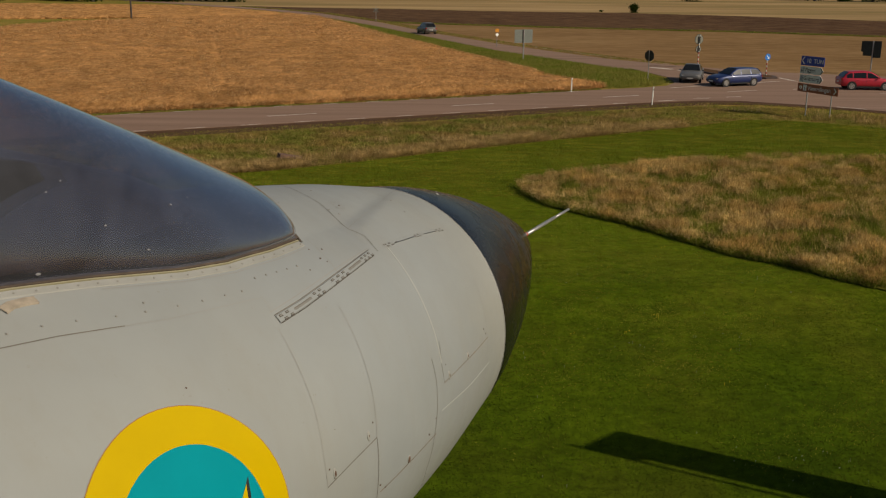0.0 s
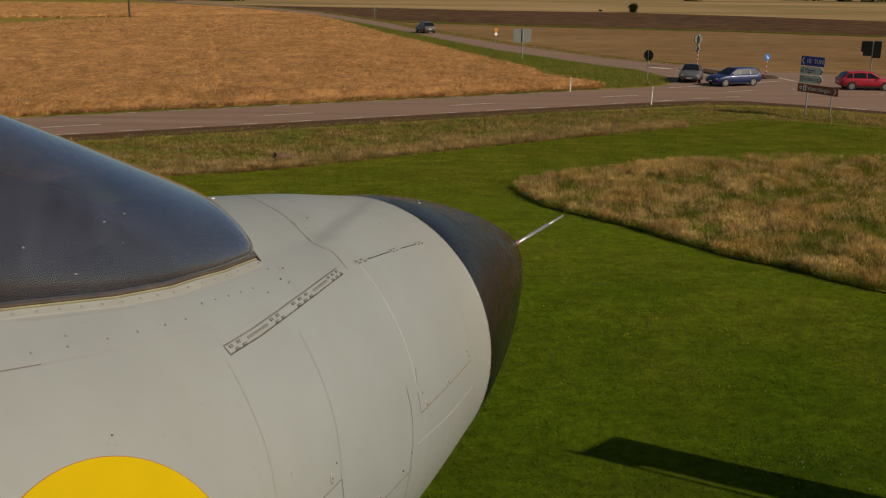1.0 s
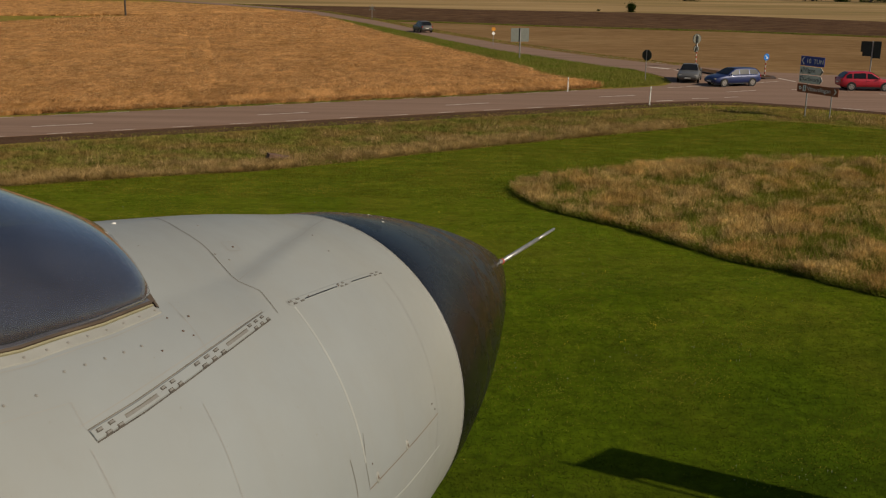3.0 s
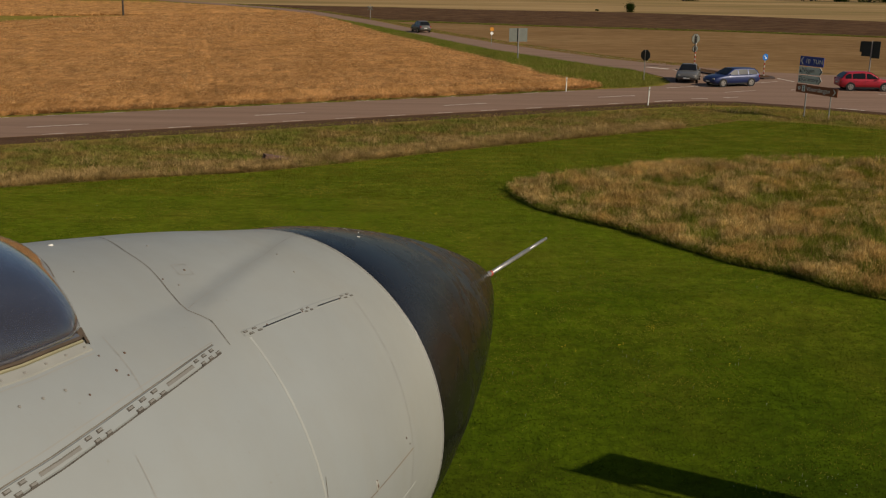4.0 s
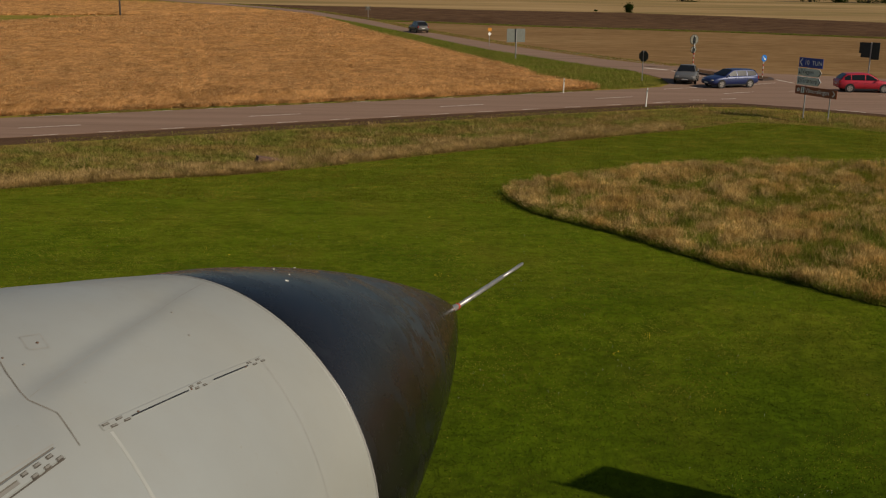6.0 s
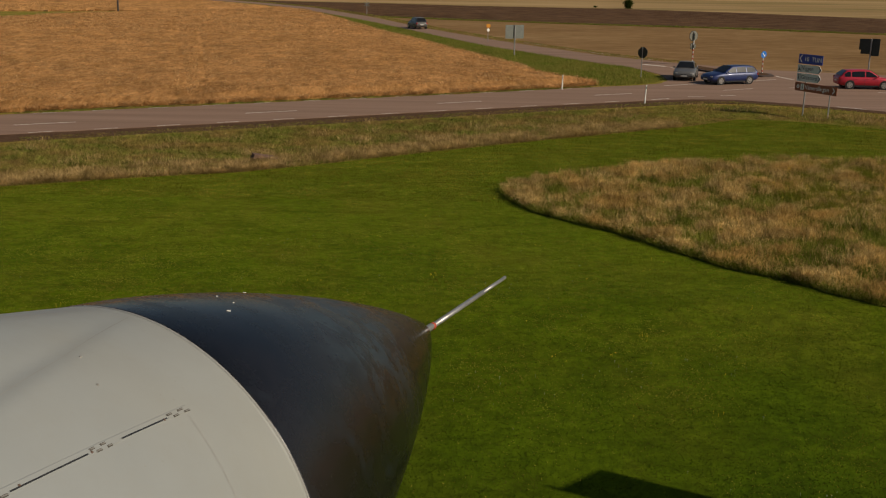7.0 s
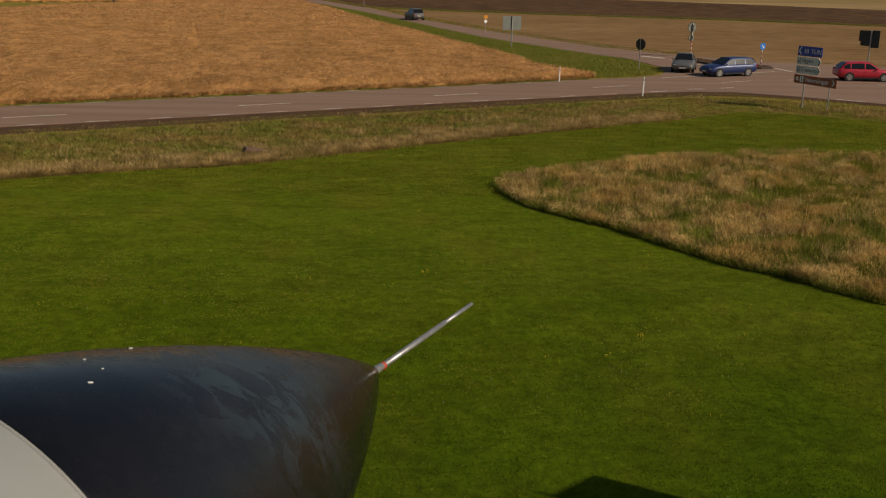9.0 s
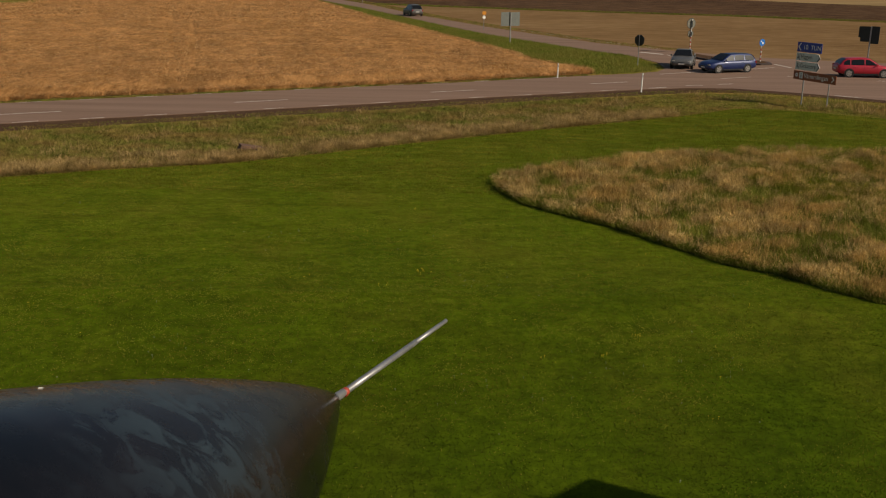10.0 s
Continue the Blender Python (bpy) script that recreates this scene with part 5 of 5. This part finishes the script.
plate("arrow", [(XL + 0.06, 3.55), (XL + 0.24, 3.32), (XL + 0.32, 3.32), (XL + 0.14, 3.55), (XL + 0.32, 3.78), (XL + 0.24, 3.78)], 0.006, M_SWHITE, b, -0.019)
words("10", 0.40, (XL + 0.46, -0.019, 3.41), M_SWHITE, b)
words("TUN", 0.40, (XL + 1.06, -0.019, 3.41), M_SWHITE, b)


def white_arrow(z0, z1, text, icon):
    o = [(XL - 0.02, z0), (1.0, z0), (1.2, (z0 + z1) / 2), (1.0, z1), (XL - 0.02, z1)]
    bd = plate("board", o, 0.03, M_SGREY, ds, 0, "white arrow board with black lettering")
    zc = (z0 + z1) / 2
    plate("arrow", [(0.94, z0 + 0.04), (1.02, z0 + 0.04), (1.19, zc), (1.02, z1 - 0.04), (0.94, z1 - 0.04), (1.10, zc)], 0.006, M_BLACK, bd, -0.019)
    plate("border", rect(XL + 0.24, XL + 0.27, z0 + 0.03, z1 - 0.03, 0.004), 0.005, M_BLACK, bd, -0.019)
    if icon == "i":
        plate("symbol", rect(XL + 0.09, XL + 0.16, zc - 0.15, zc + 0.06, 0.01), 0.006, M_BLACK, bd, -0.019)
        plate("symbol", ring_outline(XL + 0.125, zc + 0.13, 0.045, 12), 0.006, M_BLACK, bd, -0.019)
    else:
        plate("symbol", [(XL + 0.05, zc - 0.12), (XL + 0.21, zc - 0.12), (XL + 0.15, zc + 0.02), (XL + 0.13, zc + 0.14), (XL + 0.10, zc + 0.02)], 0.006, M_BLACK, bd, -0.019)
    words(text, 0.36, (XL + 0.33, -0.019, z0 + 0.15), M_BLACK, bd)


white_arrow(2.70, 3.18, "Viggen", "tent")
white_arrow(2.14, 2.64, "Gr\u00e4storp", "i")
o = [(XL - 0.1, 1.54), (2.58, 1.50), (2.58, 2.04), (XL - 0.1, 2.07)]
bd = plate("board", o, 0.03, M_SBROWN, ds, 0, "brown tourist route board with white lettering")
plate("arrow", [(2.21, 1.60), (2.29, 1.60), (2.45, 1.78), (2.29, 1.96), (2.21, 1.96), (2.36, 1.78)], 0.006, M_SWHITE, bd, -0.019)
plate("symbol", ring_outline(XL + 0.16, 1.81, 0.12, 8), 0.006, M_SWHITE, bd, -0.019)
plate("symbol", ring_outline(XL + 0.16, 1.81, 0.05, 8), 0.006, M_SBROWN, bd, -0.023)
plate("symbol", rect(XL + 0.38, XL + 0.66, 1.62, 2.00, 0.02), 0.006, M_SWHITE, bd, -0.019)
plate("symbol", rect(XL + 0.49, XL + 0.55, 1.66, 1.85, 0.01), 0.006, M_BLACK, bd, -0.023)
plate("symbol", ring_outline(XL + 0.52, 1.92, 0.04, 10), 0.006, M_BLACK, bd, -0.023)
words("V\u00e4nerslingan", 0.385, (XL + 0.74, -0.019, 1.68), M_SWHITE, bd)


def striped_pole(parent, h, bands, r=0.035):
    part("pole", rod(r, h, (0, 0, 0), 12), M_POLEWHITE, parent)
    for i in range(bands):
        part("band", rod(r + 0.004, 0.19, (0, 0, 0.12 + 0.40 * i), 12), M_RED, parent, "red band")


ts = empty("stop_sign", pose(24.85, 102.6, 0.03, 0, 0, 25), "stop sign seen from its grey back on a striped pole", "road sign")
striped_pole(ts, 3.1, 4, 0.05)
plate("board", ring_outline(0, 2.72, 0.48, 8, 0.5), 0.02, M_SIGNPALE, ts, 0.07)
plate("rim", ring_outline(0, 2.72, 0.52, 8, 0.5), 0.01, M_SIGNDARK, ts, 0.09, "dark folded edge")
plate("lower_board", ring_outline(0, 1.78, 0.30, 24), 0.02, M_SIGNPALE, ts, 0.07)
plate("rim", ring_outline(0, 1.78, 0.335, 24), 0.01, M_SIGNDARK, ts, 0.09, "dark folded edge")
part("bracket", box(0.12, 0.04, 0.34, (0, -0.055, 1.78), 0.01), M_SIGNDARK, ts)
part("bracket", box(0.13, 0.04, 0.62, (0, -0.055, 2.68), 0.01), M_SIGNDARK, ts)
part("bracket", box(0.34, 0.03, 0.06, (0, 0.05, 2.88), 0.01), M_SIGNDARK, ts)

ks = empty("keep_right_sign", pose(28.95, 94.1, 0.17, 0, 0, 25), "round blue sign with a white arrow on a striped pole", "road sign")
striped_pole(ks, 1.75, 4, 0.045)
bd = plate("board", ring_outline(0, 1.62, 0.30, 28), 0.02, M_KBLUE, ks, -0.04)
plate("arrow", [(-0.16, 1.74), (-0.12, 1.78), (0.07, 1.59), (0.13, 1.66), (0.15, 1.47), (-0.04, 1.48), (0.03, 1.55)], 0.008, M_SWHITE, bd, -0.055)

os_ = empty("stop_sign", pose(17.65, 90.2, 0, 0, 0, -42), "stop sign seen from its dark back on a thin post", "road sign")
part("post", rod(0.035, 2.55, (0, 0, 0), 12), M_TIN, os_)
plate("board", ring_outline(0, 2.10, 0.48, 8, 0.5), 0.02, M_SIGNDARK, os_, 0.05)

bs = empty("advance_sign", pose(8.45, 110.6, 0, 0, 0, 20), "large grey sign board seen from behind on one post", "road sign")
part("post", rod(0.07, 3.05, (0, -0.06, 0), 14), M_TIN, bs)
plate("board", rect(-1.02, 1.02, 1.72, 3.08, 0.04), 0.03, M_SIGNBACK, bs)
part("rail", box(0.20, 0.05, 1.32, (-0.02, -0.03, 2.40), 0.01), M_SIGNDARK, bs)
for z in (1.95, 2.40, 2.85):
    part("stiffener", box(1.98, 0.03, 0.05, (0, -0.028, z), 0.008), M_SIGNBACK, bs)

rs = empty("advance_sign", pose(39.5, 97.4, 0, 0, 0, -42), "dark sign boards seen from behind on one post", "road sign")
part("post", rod(0.06, 3.1, (0.1, -0.06, 0), 14), M_TIN, rs)
plate("board", rect(-0.80, 0.08, 1.72, 3.06, 0.03), 0.03, M_SIGNDARK, rs, 0.0)
plate("board", rect(0.10, 0.84, 1.58, 3.10, 0.03), 0.03, M_SIGNDARK, rs, 0.0)
plate("board", rect(-0.98, -0.78, 2.08, 3.04, 0.03), 0.03, M_SIGNDARK, rs, 0.0)

ys = empty("priority_sign", pose(6.6, 128.5, 0, 0, 0, 25), "yellow sign above a white diamond on a post", "road sign")
part("post", rod(0.035, 2.1, (0, 0, 0), 10), M_TIN, ys)
plate("board", rect(-0.27, 0.27, 1.75, 2.18, 0.12), 0.02, M_SYELLOW, ys, -0.05, "yellow board")
plate("diamond", ring_outline(0, 1.47, 0.24, 4), 0.02, M_SWHITE, ys, -0.05, "white diamond board")

xs = empty("crossing_sign", pose(-11.8, 189.3, 0), "crossed white boards on a post", "road sign")
part("post", rod(0.05, 2.6, (0, 0, 0), 10), M_TIN, xs)
for a in (35, -35):
    part("board", box(1.15, 0.03, 0.14, (0, -0.06, 1.95), 0.005, pose(0, 0, 0, 0, a, 0)), M_SIGNBACK, xs)


def guide_post(x, y, lean, tall):
    g = empty("guide_post", pose(x, y, 0, 0, lean, 30), "slim white plastic roadside guide post", "guide post", "guide posts")
    bm = box(0.095, 0.06, tall, (0, 0, tall / 2), 0.012)
    part("post", bm, M_POSTWHITE, g)
    part("reflector", box(0.05, 0.012, 0.14, (0, -0.036, tall - 0.2), 0.003), M_SIGNDARK, g, "dark reflector")
    return g


guide_post(14.72, 73.15, 2, 1.28)
guide_post(9.95, 80.6, 1, 1.1)

pole = empty("utility_pole", pose(-52.3, 179.6, 0), "dark weathered wooden utility pole in the wheat", "utility pole")
part("shaft", rod(0.17, 9.0, (0, 0, 0), 12, 0.12), M_BARK, pole)
part("crossarm", box(1.6, 0.12, 0.12, (0, 0, 8.5), 0.02), M_BARK, pole)


# ---- cars ----
CABINS = {"saloon": ((-0.72, 0.0), (-0.50, 0.66), (-0.30, 0.95), (-0.05, 1.0), (0.10, 0.95), (0.27, 0.55), (0.46, 0.0)),
          "estate": ((-0.97, 0.0), (-0.90, 0.55), (-0.80, 0.92), (-0.30, 1.0), (0.08, 0.96), (0.27, 0.55), (0.47, 0.0)),
          "hatch": ((-0.94, 0.0), (-0.84, 0.50), (-0.68, 0.90), (-0.20, 1.0), (0.10, 0.95), (0.28, 0.55), (0.48, 0.0))}
SPLITS = {"saloon": ((-0.58, -0.10), (-0.06, 0.40)), "estate": ((-0.88, -0.52), (-0.47, -0.08), (-0.04, 0.41)), "hatch": ((-0.80, -0.58), (-0.54, -0.08), (-0.04, 0.42))}


def car(name, paint, m, label, length, roof, style):
    """A car that faces +x: a lofted body, a rounded cabin with its own panes, wheels in dark arches, lamps."""
    c = empty(name, m, label, "car", "cars on the road")
    hl, belt, wb, wt = length / 2, 0.92, 0.80, 0.60
    boot = 0.97 if style == "saloon" else 0.94
    st = [(-1.00, 0.46, 0.70, 0.74), (-0.985, 0.36, 0.86, 0.81), (-0.90, 0.29, boot, 0.87), (-0.70, 0.24, boot, 0.89), (-0.40, 0.21, 0.95, 0.90), (0.0, 0.20, 0.94, 0.90), (0.35, 0.20, 0.93, 0.90),
          (0.55, 0.22, 0.90, 0.895), (0.75, 0.25, 0.83, 0.88), (0.90, 0.28, 0.75, 0.83), (0.965, 0.31, 0.67, 0.76), (1.0, 0.38, 0.58, 0.64)]
    verts, faces = [], []
    for fx, z0, z1, w in st:
        h = z1 - z0
        half = [(0.80 * w, z0), (0.96 * w, z0 + 0.07), (w, z0 + 0.42 * h), (0.985 * w, z0 + 0.70 * h), (0.945 * w, z1 - 0.045), (0.86 * w, z1), (0.45 * w, z1 + 0.02)]
        ring = half + [(0, z1 + 0.028)] + [(-y, z) for y, z in half[::-1]]
        verts += [(fx * hl, y, z) for y, z in ring]
    n = 15
    for j in range(len(st) - 1):
        for i in range(n):
            k = (i + 1) % n
            faces.append((j * n + i, j * n + k, (j + 1) * n + k, (j + 1) * n + i))
    faces += [tuple(range(n))[::-1], tuple(range((len(st) - 1) * n, len(st) * n))]
    link("body", verts, faces, paint, c, True)

    prof = [(fx * hl, belt + f * (roof - belt)) for fx, f in CABINS[style]]
    lean = (wb - wt) / (roof - 0.05 - belt)

    def top(x):
        return float(np.interp(x, [p[0] for p in prof], [p[1] for p in prof]))

    def side_y(z):
        return wb - (z - belt) * lean

    verts, faces = [], []
    for i in range(25):
        x = prof[0][0] + (prof[-1][0] - prof[0][0]) * i / 24
        z = top(x)
        e = max(z - 0.05, belt - 0.03)
        half = [(wb, belt - 0.03), (side_y(e), e), (side_y(e) * 0.93, max(z - 0.012, e)), (side_y(e) * 0.5, max(z + 0.012, e))]
        ring = half + [(0, max(z + 0.02, e))] + [(-y, q) for y, q in half[::-1]]
        verts += [(x, y, q) for y, q in ring]
    for j in range(24):
        for i in range(8):
            faces.append((j * 9 + i, j * 9 + i + 1, j * 9 + i + 10, j * 9 + i + 9))
    link("cabin", verts, faces, paint, c, True)

    for sgn in (-1, 1):
        for f0, f1 in SPLITS[style]:
            up, low = [], []
            for i in range(9):
                x = hl * (f0 + (f1 - f0) * i / 8)
                z = top(x) - 0.10
                if z > belt + 0.06:
                    up.append((x, sgn * (side_y(z) + 0.006), z))
                    low.append((x, sgn * (side_y(belt + 0.03) + 0.006), belt + 0.03))
            ring = low + up[::-1]
            link("side_window", ring, [tuple(range(len(ring)))], M_CARGLASS, c)

    def screen(pane, i0, i1, inset):
        rows = []
        for i in range(i0, i1 + 1):
            x, z = prof[i]
            rows.append((x, z))
        (xa, za), (xb, zb) = rows[0], rows[-1]
        d = Vector((xb - xa, 0, zb - za)).normalized()
        out = Vector((-d.z, 0, d.x)) * 0.016
        vs = []
        pts = [Vector((x, 0, z)) for x, z in rows]
        pts[0] = pts[0] + (pts[1] - pts[0]) * inset
        pts[-1] = pts[-1] + (pts[-2] - pts[-1]) * inset
        for q in pts:
            w = side_y(max(q.z - 0.05, belt)) * 0.90
            vs += [q + out + Vector((0, -w, 0.012)), q + out + Vector((0, 0, 0.026)), q + out + Vector((0, w, 0.012))]
        fs = [(3 * j + k, 3 * j + k + 1, 3 * j + k + 4, 3 * j + k + 3) for j in range(len(pts) - 1) for k in range(2)]
        link(pane, vs, fs, M_CARGLASS, c, True)

    screen("rear_window", 0, 2, 0.22)
    screen("windscreen", 4, 6, 0.14)
    flat = pose(0, 0, 0, -90, 0, 0)
    for x in (-hl * 0.60, hl * 0.62):
        for sgn in (-1, 1):
            part("wheel_arch", rod(0.365, 0.10, (x, sgn * 0.851 - 0.05, 0.335), 28, None, flat), M_TYRE, c)
            w = new("wheel")
            w.matrix_world = Matrix.Translation((x, sgn * 0.80, 0.32))
            w.parent = c
            bm = rod(0.32, 0.21, (0, -0.105, 0), 28, None, flat)
            bmesh.ops.bevel(bm, geom=[e for e in bm.edges if len(e.link_faces) == 2 and e.calc_face_angle(0) > 1], offset=0.03, segments=2, affect="EDGES")
            part("tyre", bm, M_TYRE, w)
            part("rim", rod(0.22, 0.218, (0, -0.109, 0), 20, None, flat), M_RIM, w)
            for i in range(5):
                part("spoke_gap", box(0.075, 0.224, 0.10, (0.14 * math.cos(1.257 * i), 0, 0.14 * math.sin(1.257 * i)), 0.01, pose(0, 0, 0, 0, -72 * i + 90, 0)), M_TYRE, w)
    tall = style != "saloon"
    for sgn in (-1, 1):
        part("headlight", box(0.24, 0.30, 0.12, (hl * 0.93, sgn * 0.60, 0.635), 0.04), M_LAMP, c)
        part("tail_light", box(0.12, 0.20, 0.26 if tall else 0.17, (-hl * 0.965, sgn * 0.72, 0.80), 0.03), M_TAIL, c)
        part("mirror", box(0.11, 0.19, 0.13, (hl * 0.36, sgn * 0.93, 0.99), 0.04), paint, c)
        for fx in (-0.48, -0.09, 0.36):
            part("door_seam", box(0.010, 0.006, 0.50, (fx * hl, sgn * 0.893, 0.60)), M_BLACK, c)
        part("sill", box(length * 0.42, 0.03, 0.10, (0, sgn * 0.865, 0.26), 0.01), M_BLACK, c)
        for fx in (-0.38, 0.02):
            part("door_handle", box(0.16, 0.03, 0.03, (fx * hl, sgn * 0.893, 0.79), 0.008), paint, c)
    part("grille", box(0.05, 0.56, 0.11, (hl - 0.012, 0, 0.52), 0.015), M_BLACK, c)
    part("lower_grille", box(0.06, 0.90, 0.09, (hl * 0.975, 0, 0.36), 0.015), M_BLACK, c)
    part("number_plate", box(0.02, 0.50, 0.10, (hl + 0.016, 0, 0.43), 0.004), M_POSTWHITE, c)
    part("number_plate", box(0.02, 0.50, 0.10, (-hl - 0.008, 0, 0.62), 0.004), M_POSTWHITE, c)
    return c


car("sedan_car", car_paint("silver_grey_paint", (0.13, 0.125, 0.115)), pose(21.35, 90.0, 0.035, 0, 0, 253), "silver-grey saloon car waiting at the junction", 4.55, 1.43, "saloon")
car("estate_car", car_paint("blue_paint", (0.010, 0.024, 0.105)), pose(24.05, 86.7, 0.035, 0, 0, 202), "dark blue estate car on the asphalt junction", 4.5, 1.45, "estate")
car("family_car", car_paint("dark_grey_paint", (0.10, 0.095, 0.085)), pose(-2.3, 153.9, 0.035, 0, 0, 109), "dark silver hatchback driving up the side road", 4.4, 1.60, "hatch")
car("red_hatchback_car", car_paint("red_paint", (0.45, 0.012, 0.03)), pose(34.1, 84.7, 0.035, 0, 0, -4), "bright red hatchback car on the main road", 4.3, 1.47, "hatch")


# ---- far things ----
def leafy(name, at, size, n, leaf, label, category):
    """A trunk with a crown of many small leaves, uneven in outline."""
    t = empty(name, pose(*at), label, category)
    part("trunk", rod(0.05 * size[0], size[2] * 0.5, (0, 0, 0), 8, 0.02 * size[0]), M_BARK, t)
    k = rng.integers(6, 10)
    cen = np.c_[rng.normal(size=(k, 2)) * 0.17, 0.45 + 0.17 * rng.normal(size=k)] * np.array(size)
    q = cen[rng.integers(0, k, n)] + rng.normal(size=(n, 3)) * np.array(size) * 0.15
    q[:, 2] = np.clip(q[:, 2], 0.03 * size[2], None)
    a, b_ = rng.normal(size=(n, 3)), rng.normal(size=(n, 3))
    a /= np.linalg.norm(a, axis=1)[:, None]
    b_ /= np.linalg.norm(b_, axis=1)[:, None]
    v = np.stack([q - a * leaf, q + b_ * leaf * 0.6, q + a * leaf, q - b_ * leaf * 0.6], 1).reshape(-1, 3)
    link("crown", v.tolist(), np.arange(4 * n).reshape(-1, 4).tolist(), M_LEAF, t)
    return t


leafy("bush", (43.3, 241.5, 0), (2.6, 2.6, 2.3), 1500, 0.16, "dark green round bush at the ploughed field", "bush")
leafy("bush", (36.1, 243, 0), (0.9, 0.9, 0.5), 400, 0.10, "small low bush at the field's edge", "bush")
leafy("bush", (77.5, 340, 0), (6.5, 3, 2.2), 1500, 0.25, "wide low bush far off in the fields", "bush")
WOODS = [(-150 + 8.5 * i, 268 + 2.2 * i + rng.normal() * 3) for i in range(12)] + [(125 + 9 * i, 358 + rng.normal() * 4) for i in range(9)]
for x, y in WOODS:
    leafy("tree", (x, y, 0), (8 + rng.random() * 3, 8, 8 + 3 * rng.random()), 1800, 0.42, "leafy dark green tree in the far wood", "tree")
barn = empty("barn", pose(-76, 291, 0, 0, 0, 20), "small red wooden barn far off", "barn")
part("wall", box(9, 6, 3.2, (0, 0, 1.6)), M_BARN, barn)
bm = bmesh.new()
for x in (-4.8, 4.8):
    for y, z in ((-3.4, 3.1), (0, 5.4), (3.4, 3.1)):
        bm.verts.new((x, y, z))
bm.verts.ensure_lookup_table()
for q in ((0, 1, 2), (3, 5, 4), (0, 3, 4, 1), (1, 4, 5, 2), (0, 2, 5, 3)):
    bm.faces.new([bm.verts[i] for i in q])
part("roof", bm, M_ROOF, barn)
part("door", box(2.2, 0.1, 2.4, (0.5, -3.03, 1.2)), M_BARK, barn)
# green strip in the wheat
strip_ob = part("grass_strip", slab([(-160, 92), (-110, 112), (-66, 148), (-62, 161), (-59, 170), (-53.5, 178), (-47, 190), (-57.1, 189.7), (-64.3, 185.8), (-75.7, 182.2), (-160, 155)], -0.2, 0.02), M_VERGE)
tagged(strip_ob, "green grass strip through the wheat", "grass strip", kind="structure")
# a broken slab of stone in the verge
stone = box(1.3, 0.6, 0.25, (0, 0, 0.10), 0.05)
for v in stone.verts:
    v.co += Vector((rng.normal(), rng.normal(), rng.normal())) * 0.03
st = part("stone", stone, simple("brown_stone", (0.13, 0.07, 0.04), 0.9, var=0.4, scale=6, bumps=0.5))
st.matrix_world = pose(-7.3, 50.0, 0, 0, 8, 20)
tagged(st, "flat brown stone lying in the straw grass", "stone")
